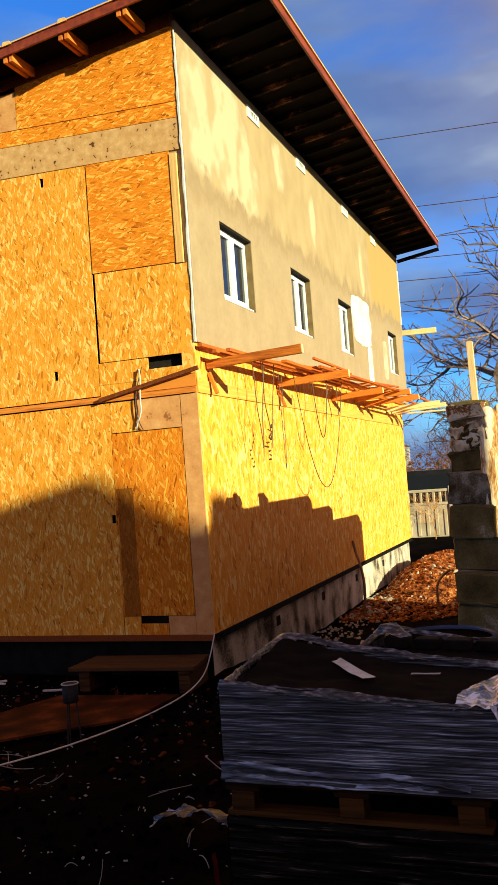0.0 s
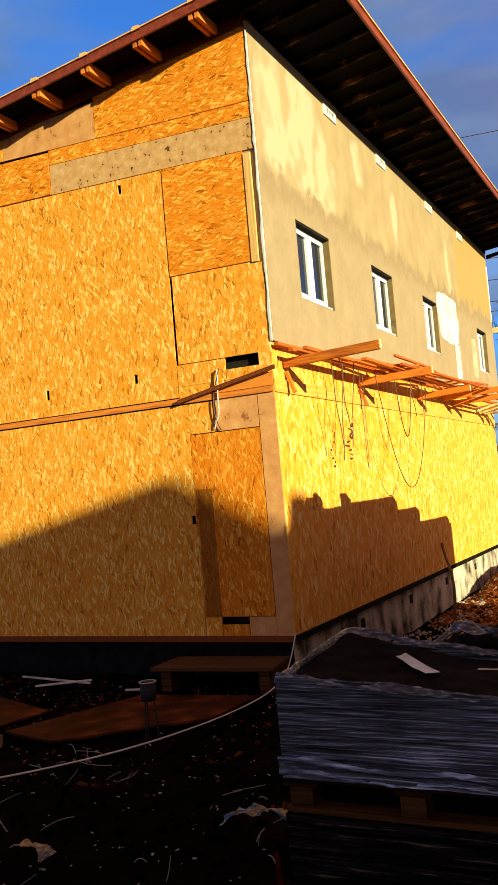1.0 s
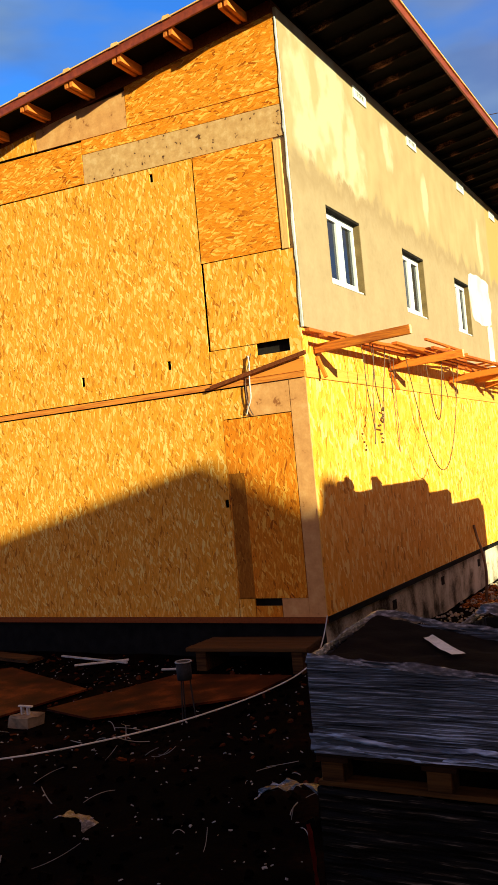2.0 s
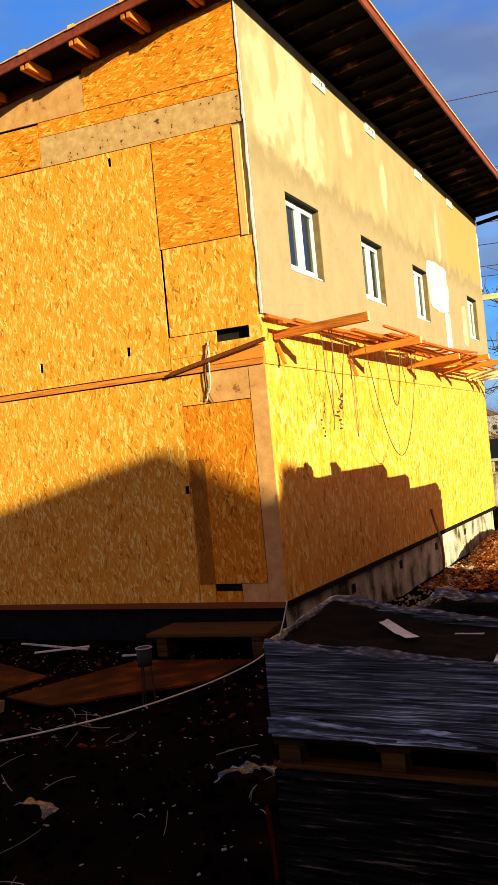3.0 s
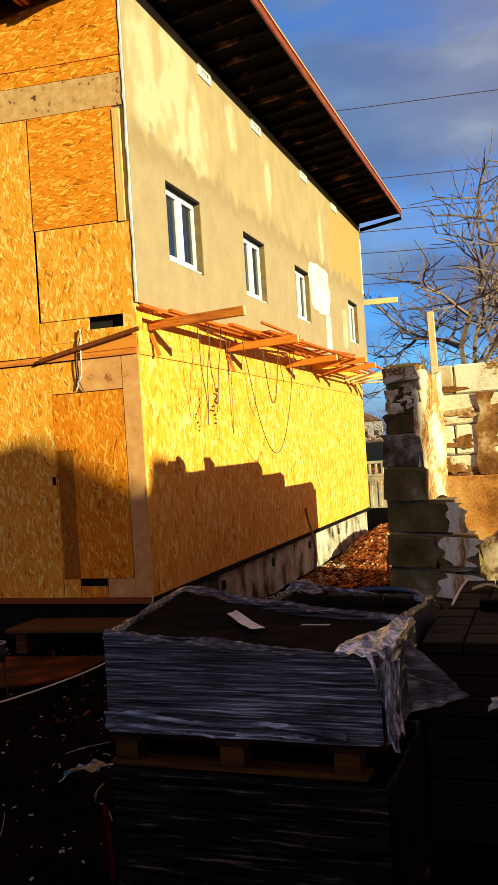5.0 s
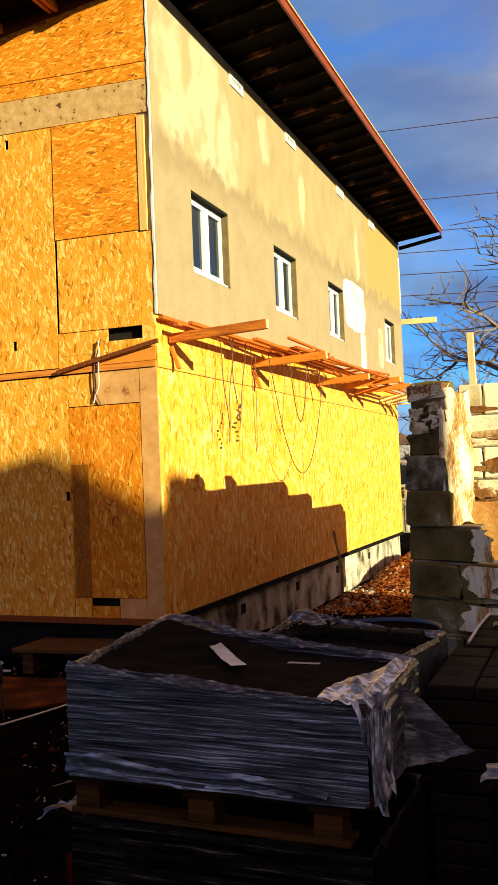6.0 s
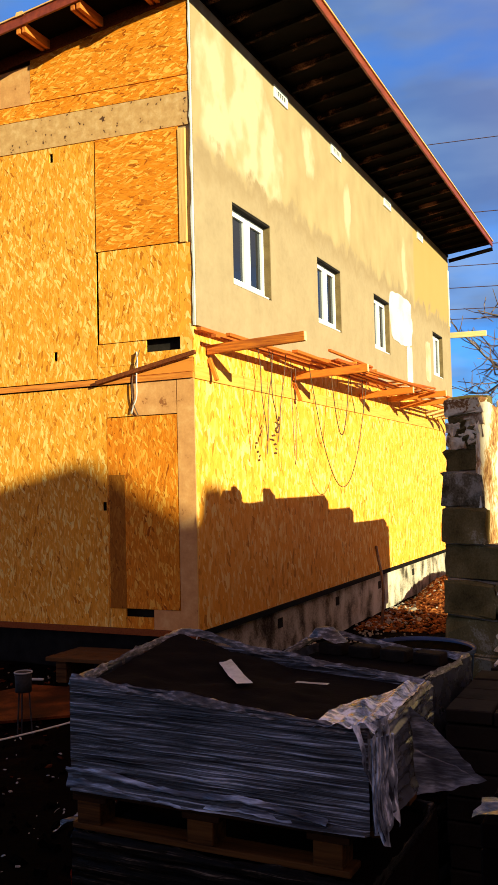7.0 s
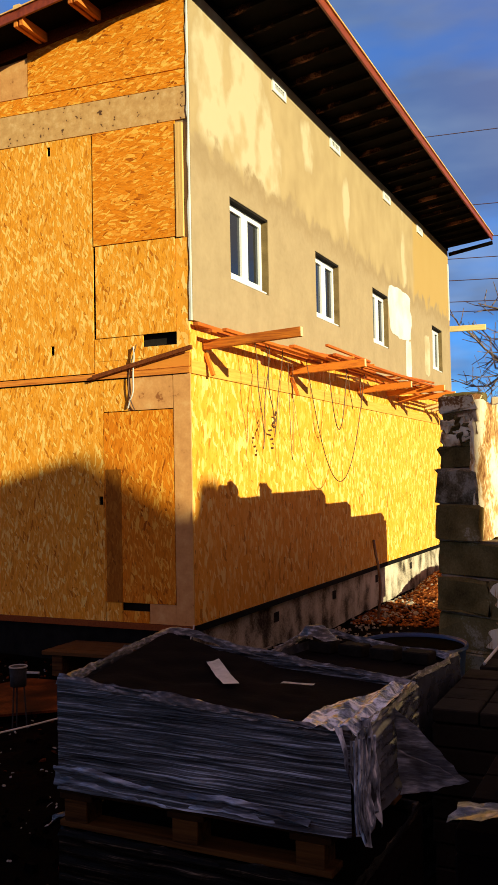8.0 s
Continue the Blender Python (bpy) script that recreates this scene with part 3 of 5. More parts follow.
wall_gable = tagged(part("wall_gable", prism([(WEST, 0.0), (-0.02, 0.0), (-0.02, 6.55), (WEST, roof_z(WEST))], 0.06, 0.26, "y"), M_DARK),
                    "dark timber-framed gable wall clad in bare strand board", "wall", kind="structure")
wall_long = tagged(part("wall_long", box((-0.28, 0.27, 0.0), (-0.06, NORTH_LOW - 0.02, 2.95)), M_DARK),
                   "lower storey long wall clad in pale strand board", "wall", kind="structure")
wall_back = tagged(part("wall_back", box((WEST, NORTH_LOW - 0.22, 0.0), (-0.3, NORTH_LOW - 0.02, 2.95)), M_CEMENT), "plain back wall of the unfinished house", "wall", kind="structure")
wall_west = tagged(part("wall_west", box((WEST, 0.27, 0.0), (WEST + 0.2, NORTH_LOW - 0.24, 5.4)), M_CEMENT), "plain side wall of the unfinished house", "wall", kind="structure")
floor_upper = tagged(part("floor_upper", box((WEST + 0.22, 0.28, 2.96), (-0.3, NORTH - 0.02, 3.1)), M_CEMENT), "bare concrete slab between the two storeys", "floor", kind="structure")

# gable boards: name, material, corners in the wall plane, how proud they are
BOARDS = []


def board(mat, outline, proud=0.0, label="", thick=0.018, name="board", holes=()):
    pts = [(x, sag(x, z)) for x, z in outline]
    if holes:
        xs, zs = [p[0] for p in outline], [p[1] for p in outline]
        bm = holed(min(xs), max(xs), min(zs), max(zs), holes, -proud - thick, -proud, "y")
        for v in bm.verts:
            v.co.z = sag(v.co.x, v.co.z)
    else:
        bm = prism(pts, -proud - thick, -proud, "y")
    ob = part(name, bm, mat, wall_gable, label)
    BOARDS.append(ob)
    return ob


def rect(x0, x1, z0, z1):
    return [(x0, z0), (x1, z0), (x1, z1), (x0, z1)]


G = 0.004
# lower storey sheets
edges = [-1.07, -2.32, -3.57, -4.82, -6.07, -7.32, -8.57, WEST]
for a, b in zip(edges, edges[1:]):
    board(M_OSB, rect(b + 0.001, a - 0.001, 0.0, 2.55), holes=[(-1.135, -1.085, 1.225, 1.315)] if a == -1.07 else ())
board(M_OSB, rect(-1.07 + G, -0.76, 2.215, 2.55), 0.0, "strand board above the door panel")
board(M_CEMENT, rect(-0.75, -0.21, 2.215, 2.56), 0.002, "grey patch over the door panel")
board(M_CEMENT, rect(-0.20, -0.001, 0.0, 2.56), 0.004, "grey cement corner strip", name="corner_strip")
board(M_OSB_DOOR, rect(-1.0685, -0.21, 0.205, 2.205), 0.002, "darker strand board panel closing the doorway", name="door_panel")
# Added strip paints a deeper shadow; its top ends at the shadow's edge.
board(M_OSB_SHADOW, rect(-1.045, -0.85, 0.21, 1.60), 0.021, "thin darker strip standing for the deeper shadow on the door panel", thick=0.004, name="patch")
board(M_CEMENT, rect(-0.52, -0.205, 0.0, 0.20), 0.0, "grey patch below the door panel", name="patch")
board(M_OSB, rect(-1.06, -0.86, 0.0, 0.20))
board(M_OSB_DOOR, rect(-0.85, -0.53, 0.0, 0.12))
# the storey band
for a, b in ((-0.002, -4.2), (-4.21, -7.3), (-7.31, WEST)):
    board(M_TIMBER_X, rect(b, a, 2.565, 2.625), 0.012, "narrow batten along the storey joint", thick=0.03, name="batten")
board(M_TIMBER_X, [(-0.86, 2.632), (-0.001, 2.632), (-0.001, 2.775), (-0.10, 2.765)], 0.006, "orange wedge-cut board at the storey joint", thick=0.025, name="band_board")
# upper storey sheets
edges = [-1.18, -2.465, -3.715, -4.965, -6.215, -7.465, -8.715, WEST]
for k, (a, b) in enumerate(zip(edges, edges[1:])):
    hs = {0: [(-1.755, -1.705, 2.865, 2.965), (-1.785, -1.735, 5.03, 5.13)], 1: [(-3.05, -3.0, 2.83, 2.94)], 3: [(-5.2, -5.15, 2.85, 2.95)]}.get(k, ())
    board(M_OSB, rect(b + 0.001, a - 0.001, 2.64, 5.19), holes=hs)
board(M_OSB, rect(-1.17, -0.001, 2.63, 2.752), 0.0, "strand board strip behind the wedge")
board(M_OSB, rect(-1.17, -0.56, 2.755, 2.992), 0.0, "strand board strip under the corner sheet")
board(M_OSB, rect(-0.555, -0.152, 2.755, 2.868), 0.0, "strand board strip under the slot")
board(M_OSB_PALE, rect(-0.15, -0.001, 2.755, 3.96), 0.0, "strand board corner strip", name="corner_strip")
board(M_OSB, rect(-1.145, -0.155, 3.0, 3.975), 0.004, "strand board corner sheet")
board(M_OSB_DARK, rect(-1.165, -0.135, 3.985, 5.19), 0.008, "redder strand board sheet with level flakes")
board(M_TIMBER_Z, rect(-0.125, -0.045, 3.97, 5.16), 0.006, "pale upright batten at the corner", thick=0.03, name="batten")
board(M_SPECKLED, rect(-2.75, -0.002, 5.20, 5.545), 0.0, "grey cement band speckled with plaster", name="cement_band")
board(M_OSB_DARK, rect(WEST, -2.76, 5.205, 5.70), 0.004)
board(M_OSB_DARK, rect(-2.75, -0.002, 5.55, 5.72), 0.002, "narrow strand board strip", name="strip")
board(M_CEMENT, [(-3.47, 5.73), (-2.045, 5.73), (-2.045, 6.16), (-3.47, 6.02)], 0.0, "grey cement sheet under the roof")


def raked(mat, x0, x1, z0, label):
    bm = prism([(x0, sag(x0, z0)), (x1, sag(x1, z0)), (x1, roof_z(x1)), (x0, roof_z(x0))], -0.02, 0.0, "y")
    BOARDS.append(part("board", bm, mat, wall_gable, label))


raked(M_OSB_DARK, -2.04, -0.002, 5.73, "strand board sheet cut to the roof slope")
raked(M_OSB, -5.9, -3.475, 5.73, "strand board sheet cut to the roof slope")
raked(M_OSB, WEST, -5.91, 5.73, "strand board sheet cut to the roof slope")
board(M_RAFTER, rect(WEST, -0.001, -0.065, -0.003), 0.004, "brown sill board under the cladding", thick=0.03, name="sill_board")

# long wall, lower storey: strand board, a paler rail and the band behind the brackets
ys = [0.0 + 1.25 * i for i in range(10)]
for a, b in zip(ys, ys[1:] + [NORTH_LOW]):
    b = min(b, NORTH_LOW)
    if b - a > 0.02:
        part("board", box((-0.055, a + 0.001, 0.0), (-0.002, b - 0.001, 2.555)), M_OSB_PALE, wall_long)
part("rail_board", box((-0.055, 0.0, 2.56), (0.012, NORTH_LOW, 2.70), 0.003), M_RAIL, wall_long, "planed rail along the storey joint")
for a, b in ((0.0, 2.48), (2.484, 4.98), (4.984, 7.48), (7.484, 9.98), (9.984, NORTH_LOW)):
    part("board", box((-0.055, a, 2.704), (-0.002, b, 3.10)), M_OSB_PALE, wall_long)

# plinth
plinth = tagged(part("plinth", box((WEST + 0.05, 0.05, -0.9), (-0.06, NORTH_LOW - 0.1, -0.07)), M_CONCRETE),
                "rough concrete plinth with pale lime stains", "plinth", kind="structure")
# Added dark sheet: the shade on the gable plinth, put into colour.
part("plinth_shade_sheet", box((WEST + 0.05, 0.036, -0.9), (-0.062, 0.048, -0.07)), M_MEMBRANE, plinth, "added black sheet standing for the shade on the gable plinth")
part("membrane", box((WEST, 0.02, -0.068), (0.01, NORTH_LOW, -0.002)), M_MEMBRANE, plinth, "black bitumen strip under the cladding")
for y in (2.1, 4.2, 6.3, 8.5):
    # Flat plate: the hole's inner shade is put into its near-black colour.
    part("vent_hole", box((-0.062, y, -0.30), (-0.054, y + 0.14, -0.18)), M_DARK, plinth, "small near-black plate standing for an air hole's shaded depth")

# ---- plastered upper storey with its windows ----
FACE = 0.035
WINDOWS = [(0.89, 1.94), (3.57, 4.55), (6.24, 7.16), (10.44, 11.36)]
WZ0, WZ1 = 3.705, 4.64
VENTS = [2.37, 4.49, 7.22, 9.57]
wall_upper = tagged(part("wall_upper", holed(0.0, NORTH, 3.105, 6.62, [(a, b, WZ0, WZ1) for a, b in WINDOWS], -0.20, FACE, "x"), M_PLASTER),
                    "sandy base-coat plaster wall with pale dried patches", "wall", kind="structure")
# ragged skim coat at the corner
random.seed(4)
pts_l, pts_r = [], []
for i in range(40):
    z = 3.1 + i * (6.5 - 3.1) / 39
    pts_l.append((0.014 + random.uniform(-0.010, 0.008), z))
    pts_r.append((0.030, z))
part("corner_bead", prism(pts_l + pts_r[::-1], -0.030, -0.002, "y"), M_WHITEPATCH, wall_upper, "ragged white plaster edge at the corner")


def blotch(y0, y1, z0, z1, seed):
    random.seed(seed)
    n = 34
    out = []
    for i in range(n):
        a = 2 * math.pi * i / n
        r = 1.0 / max(abs(math.cos(a)), abs(math.sin(a))) ** 0.8
        r *= random.uniform(0.93, 1.05)
        out.append(((y0 + y1) / 2 + math.cos(a) * r * (y1 - y0) / 2, (z0 + z1) / 2 + math.sin(a) * r * (z1 - z0) / 2))
    return out


part("filler_patch", prism(blotch(7.18, 8.72, 4.0, 4.93, 2), FACE, FACE + 0.004, "x"), M_WHITEPATCH, wall_upper, "patch of fresh white filler")
part("filler_patch", prism(blotch(8.28, 8.68, 3.2, 4.05, 5), FACE, FACE + 0.003, "x"), M_WHITEPATCH, wall_upper, "run of fresh white filler")
part("filler_patch", prism(blotch(9.75, 10.2, 3.5, 4.35, 9), FACE, FACE + 0.003, "x"), M_SMEAR, wall_upper, "thin smear of pale filler")
part("corner_board", box((FACE, NORTH - 0.09, 5.0), (FACE + 0.012, NORTH, 6.3)), M_WHITEPATCH, wall_upper, "white corner board")


def window(name, y0, y1):
    w = tagged(new(name), "white plastic casement window set deep in plaster", "window", "upper windows", "structure")
    fx = FACE - 0.085
    f = 0.055
    frame_bm = holed(y0 + 0.001, y1 - 0.001, WZ0 + 0.001, WZ1 - 0.001, [(y0 + f, (y0 + y1) / 2 - 0.03, WZ0 + f, WZ1 - f), ((y0 + y1) / 2 + 0.03, y1 - f, WZ0 + f, WZ1 - f)], fx - 0.06, fx, "x")
    part("window_frame", frame_bm, M_PVC, w)
    mid = (y0 + y1) / 2
    for a, b in ((y0 + f, mid - 0.03), (mid + 0.03, y1 - f)):
        s = part("sash", holed(a + 0.002, b - 0.002, WZ0 + f + 0.002, WZ1 - f - 0.002, [(a + 0.055, b - 0.055, WZ0 + f + 0.055, WZ1 - f - 0.055)], fx - 0.045, fx + 0.014, "x"), M_PVC, w)
        part("pane", box((fx - 0.02, a + 0.056, WZ0 + f + 0.056), (fx - 0.012, b - 0.056, WZ1 - f - 0.056)), M_GLASS, s, "dark glass pane")
    part("window_sill", box((fx + 0.001, y0 + 0.002, WZ0 + 0.001), (FACE + 0.008, y1 - 0.09, WZ0 + 0.022), 0.004), M_PVC, w, "white sill")
    part("lintel_strip", box((fx + 0.001, y0 + 0.002, WZ1 - 0.03), (FACE - 0.004, y1 - 0.002, WZ1 - 0.002)), M_DARK, w, "dark strip under the lintel")
    part("jamb", box((fx + 0.001, y1 - 0.022, WZ0 + 0.024), (FACE - 0.003, y1 - 0.002, WZ1 - 0.032)), M_JAMB, w, "olive-brown strip along the window jamb")
    # Added panel: near-black colour stands for the unlit room.
    part("room_shade_panel", box((fx - 0.12, y0 + 0.05, WZ0), (fx - 0.10, y1 - 0.05, WZ1)), M_DARK, w, "near-black panel standing for the unlit room behind the glass")
    return w


for i, (a, b) in enumerate(WINDOWS):
    window(f"window_{i + 1}", a, b)


def vent(y):
    v = tagged(empty("wall_vent", (FACE, y, 6.355)), "white plastic air grille high on the plaster wall", "air vent", "vents under the eave")
    rim = part("frame", holed(-0.22, 0.22, 0.0, 0.16, [(-0.15, 0.15, 0.05, 0.115)], 0.0, 0.018, "x"), M_VENT, v)
    part("backing", box((0.001, -0.15, 0.05), (0.004, 0.15, 0.115)), M_DARK, v)
    for k in range(4):
        part("slat", box((0.004, -0.115 + 0.065 * k, 0.05), (0.014, -0.095 + 0.065 * k, 0.115)), M_VENT, rim)
    return v


for y in VENTS:
    vent(y)

# ---- roof ----
roof = tagged(new("roof"), "low mono-pitch roof with brown stained timber overhang", "roof", kind="structure")
EAVE, FRONT = 1.02, -0.46


def deck(x):
    return 6.70 + 0.105 * x


part("deck", prism([(WEST - 0.4, deck(WEST - 0.4)), (EAVE, deck(EAVE)), (EAVE, deck(EAVE) + 0.05), (WEST - 0.4, deck(WEST - 0.4) + 0.05)], FRONT, NORTH + 0.06, "y"), M_ROOFSHADE, roof, "roof deck coloured near black for the shade beneath it")
part("fascia", prism([(WEST - 0.4, deck(WEST - 0.4) - 0.045), (EAVE, deck(EAVE) - 0.045), (EAVE, deck(EAVE) + 0.055), (WEST - 0.4, deck(WEST - 0.4) + 0.055)], FRONT - 0.028, FRONT - 0.002, "y"), M_FASCIA, roof, "red-brown barge board")
part("fascia", box((EAVE + 0.002, FRONT - 0.028, deck(EAVE) - 0.06), (EAVE + 0.03, NORTH + 0.06, deck(EAVE) + 0.05), 0.004), M_FASCIA, roof, "red-brown eave board")
part("drip_edge", box((EAVE + 0.004, FRONT - 0.03, deck(EAVE) + 0.052), (EAVE + 0.05, NORTH + 0.06, deck(EAVE) + 0.075), 0.004), M_EDGE, roof, "drip edge coloured bright yellow for the sunlit highlight")
part("drip_edge", prism([(WEST - 0.4, deck(WEST - 0.4) + 0.057), (EAVE, deck(EAVE) + 0.057), (EAVE, deck(EAVE) + 0.072), (WEST - 0.4, deck(WEST - 0.4) + 0.072)], FRONT - 0.045, FRONT + 0.1, "y"), M_EDGE, roof, "drip edge coloured bright yellow for the sunlit highlight")
part("wall_plate", prism([(WEST, roof_z(WEST)), (-0.001, roof_z(0)), (-0.001, deck(0) - 0.002), (WEST, deck(WEST) - 0.002)], -0.035, 0.2, "y"), M_RAFTER, roof, "dark brown wall plate")
part("wall_plate", box((-0.18, 0.202, 6.622), (FACE + 0.02, NORTH, 6.675)), M_ROOFSHADE, roof, "wall plate coloured near black for the eave shade")
x = -0.42
while x > WEST + 0.2:
    z = deck(x) - 0.003
    for dx in (0.0, 0.075):
        part("lookout", prism([(x + dx, z - 0.10), (x + dx + 0.045, z - 0.10), (x + dx + 0.045, z), (x + dx, z)], FRONT + 0.001, -0.037, "y"), M_TIMBER_Y, roof, "paired timber roof lookout")
    x -= 0.72
for i in range(26):
    y = FRONT + 0.28 + i * 0.48
    part("rafter", prism([(FACE + 0.03, deck(FACE + 0.03) - 0.09), (EAVE - 0.005, deck(EAVE - 0.005) - 0.055), (EAVE - 0.005, deck(EAVE) - 0.006), (FACE + 0.03, deck(0) - 0.004)], y, y + 0.05, "y"), M_EAVE_SHADED, roof)
part("end_rail", beam((0.04, NORTH + 0.10, deck(0) - 0.14), (EAVE + 0.02, NORTH + 0.10, deck(EAVE) - 0.10), 0.03, 0.085), M_EAVE_SHADED, roof, "dark rail closing the overhang")
x = -0.4
while x > WEST:
    part("rib", prism([(x, deck(x) + 0.05), (x + 0.12, deck(x + 0.12) + 0.05), (x + 0.10, deck(x) + 0.10), (x + 0.02, deck(x) + 0.10)], FRONT - 0.05, NORTH + 0.06, "y"), M_EDGE, roof)
    x -= 0.72

# ---- ground ----
def ground_z(x, y):
    # the soil falls away beside the long wall
    dip = max(0.0, min(1.0, (y - 0.3) / 3.5)) * max(0.0, min(1.0, (13.0 - y) / 3.0)) * max(0.0, min(1.0, (2.5 - x) / 0.9))
    return GROUND - 0.24 * dip + 0.035 * noise.noise((x * 0.8, y * 0.8, 3.0)) + 0.022 * noise.noise((x * 3.1, y * 3.1, 7.0))


def make_ground():
    bm = bmesh.new()
    n = 110
    lo, hi = Vector((-9.0, -11.0)), Vector((11.0, 16.0))
    vs = []
    for j in range(n + 1):
        row = []
        for i in range(n + 1):
            x = lo.x + (hi.x - lo.x) * i / n
            y = lo.y + (hi.y - lo.y) * j / n
            row.append(bm.verts.new((x, y, ground_z(x, y))))
        vs.append(row)
    for j in range(n):
        for i in range(n):
            bm.faces.new((vs[j][i], vs[j][i + 1], vs[j + 1][i + 1], vs[j + 1][i]))
    far = [bm.verts.new((x, y, GROUND)) for x, y in ((-900, -900), (900, -900), (900, 900), (-900, 900))]
    rim = [vs[0], [vs[j][n] for j in range(n + 1)], vs[n][::-1], [vs[j][0] for j in range(n, -1, -1)]]
    for k in range(4):
        bm.faces.new([far[k], far[(k + 1) % 4]] + rim[k][::-1])
    bmesh.ops.recalc_face_normals(bm, faces=bm.faces)
    return tagged(part("ground", bm, M_SOIL_SHADED), "churned building-site soil in shade-dark colour, strewn with litter", "ground", kind="structure")


make_ground()

# ---- neighbours that shade the yard, towards the sun ----
n_len = math.hypot(1.0, S_SIDE)
AWAY = Vector((1.0 / n_len, -S_SIDE / n_len, 0))
SIDE = Vector((S_SIDE / n_len, 1.0 / n_len, 0))
RISE = S_RISE / n_len
FAR = 22.0
neighbour = tagged(empty("neighbour_house", AWAY * FAR), "tall plastered neighbouring house with a lean-to", "house")
m_side = Matrix((SIDE, -AWAY, Vector((0, 0, 1)))).transposed().to_4x4()


def skyline(x, z):
    """Where the roofline must stand for its shadow to reach (x, z) on the gable."""
    return x * S_SIDE / n_len, z - x / n_len * RISE + RISE * FAR


def profile(pts, depth, mat, name):
    bm = prism(pts, -depth, 0.0, "y")
    bm.transform(m_side)
    return part(name, bm, mat, neighbour)


ul, zl = skyline(-4.5, 1.05)
ua, za = skyline(-1.38, 1.76)
uc, zc = skyline(-0.05, 1.08)
ur = 0.535
profile([(-16, GROUND), (ua, GROUND), (ua, za), (ul, zl), (-16, zl + 0.6)], 7.0, M_NEIGHBOUR, "wall")
profile([(ua + 0.002, GROUND), (ur + 0.02, GROUND), (ur, zc + 0.43), (uc + 0.15, zc + 0.40), (uc + 0.07, zc + 0.08), (uc, zc), (ua + 0.002, za)], 0.5, M_FARROOF, "roof")

# ---- bracket scaffold on the long wall ----
def scaffold():
    s = tagged(new("bracket_scaffold"), "orange raw timber brackets carrying loose battens on the wall", "scaffold")
    for k, (y, tip, z, skew) in enumerate(((0.27, 1.10, 2.90, 0.02), (2.62, 0.98, 2.87, 0.12), (5.42, 0.85, 2.85, 0.05), (7.0, 1.0, 2.93, 0.10), (7.75, 1.02, 2.88, 0.12), (9.75, 1.12, 2.87, 0.05), (10.3, 1.15, 2.86, 0.1))):
        part("bracket_beam", beam((0.014, y, z - 0.02), (tip, y + skew, z + 0.03), 0.055, 0.098, 0.004), M_PALE_X if y > 9 else M_BRACKET, s, "pale raw bracket beam" if y > 9 else "weathered red-brown bracket beam")
        part("sawn_end", beam((tip + 0.001, y + skew, z + 0.03), (tip + 0.009, y + skew, z + 0.0303), 0.052, 0.094, 0.001), M_PALE_X, s, "pale sawn end")
        part("knee", beam((0.016, y + 0.03, z - 0.10), (0.10, y + 0.03, z - 0.34), 0.04, 0.04), M_BRACKET, s, "short dark brace") if k in (0, 1) else None
    random.seed(11)
    for x, y0, y1, z in ((0.07, -0.02, 3.9, 3.06), (0.20, 0.05, 5.9, 2.985), (0.34, 0.10, 2.9, 2.99), (0.50, 1.5, 6.3, 2.99), (0.36, 2.95, 7.9, 2.985), (0.66, 2.5, 8.2, 3.0), (0.22, 5.95, 10.4, 2.985), (0.82, 6.9, 10.5, 2.99), (0.52, 6.35, 10.6, 2.995)):
        w = random.uniform(0.045, 0.08)
        part("batten", beam((x, y0, z), (x + random.uniform(-0.04, 0.08), y1, z + random.uniform(-0.02, 0.03)), w, 0.035, 0.003), M_LATH_Y, s, "loose red-brown batten")
    for k in range(7):
        y0 = random.uniform(0.1, 5.5)
        part("batten", beam((random.uniform(0.1, 0.7), y0, 3.028 + 0.012 * k), (random.uniform(0.1, 0.75), y0 + random.uniform(1.8, 3.4), 3.03 + 0.012 * k), random.uniform(0.03, 0.06), 0.03, 0.003), M_LATH_Y, s, "loose red-brown batten")
    for y in (3.0, 3.4, 3.9, 5.5, 5.9, 6.4, 6.8, 7.2):
        part("cross_batten", beam((0.05, y, 3.03), (0.72, y + 0.1, 3.03), 0.04, 0.03, 0.003), M_TIMBER_X, s, "short orange cross batten")
    part("end_plank", beam((0.02, 10.75, 2.80), (1.25, 10.9, 2.80), 0.10, 0.03, 0.003), M_PALE_X, s, "pale sawn plank end")
    part("end_plank", beam((0.02, 11.1, 2.88), (1.1, 11.2, 2.92), 0.10, 0.03, 0.003), M_PALE_X, s, "pale sawn plank end")
    return s


scaffold()

pole = tagged(part("leaning_batten", beam((-1.16, -0.075, 2.585), (0.06, -0.085, 2.815), 0.03, 0.045), M_RAFTER), "dark stained batten nailed aslant to the gable", "batten")
plank = tagged(part("projecting_plank", beam((-0.3, NORTH + 0.28, 4.86), (0.80, NORTH + 0.28, 4.83), 0.05, 0.13, 0.004), M_PALE_X), "pale sawn plank projecting past the house corner", "plank")
part("bracket", box((-0.32, NORTH - 0.02, 4.80), (-0.26, NORTH + 0.25, 4.90)), M_PALE_X, plank)


def hanging(name, a, b, drop, mat, r=0.006, n=9, label="", cat="cable", sway=0.0):
    pts = []
    for i in range(n):
        t = i / (n - 1)
        pts.append((a[0] + (b[0] - a[0]) * t, a[1] + (b[1] - a[1]) * t + sway * math.sin(5 * t), a[2] + (b[2] - a[2]) * t - drop * (1 - (2 * t - 1) ** 2)))
    ob = tube(name, pts, r, mat)
    return tagged(ob, label, cat, "loose cables on the scaffold")


LAB = "thin rusty brown cable hanging in a loop from brackets"
hanging("hanging_cable", (0.30, 2.45, 2.95), (0.45, 4.4, 2.98), 1.58, M_WIRE, label=LAB)
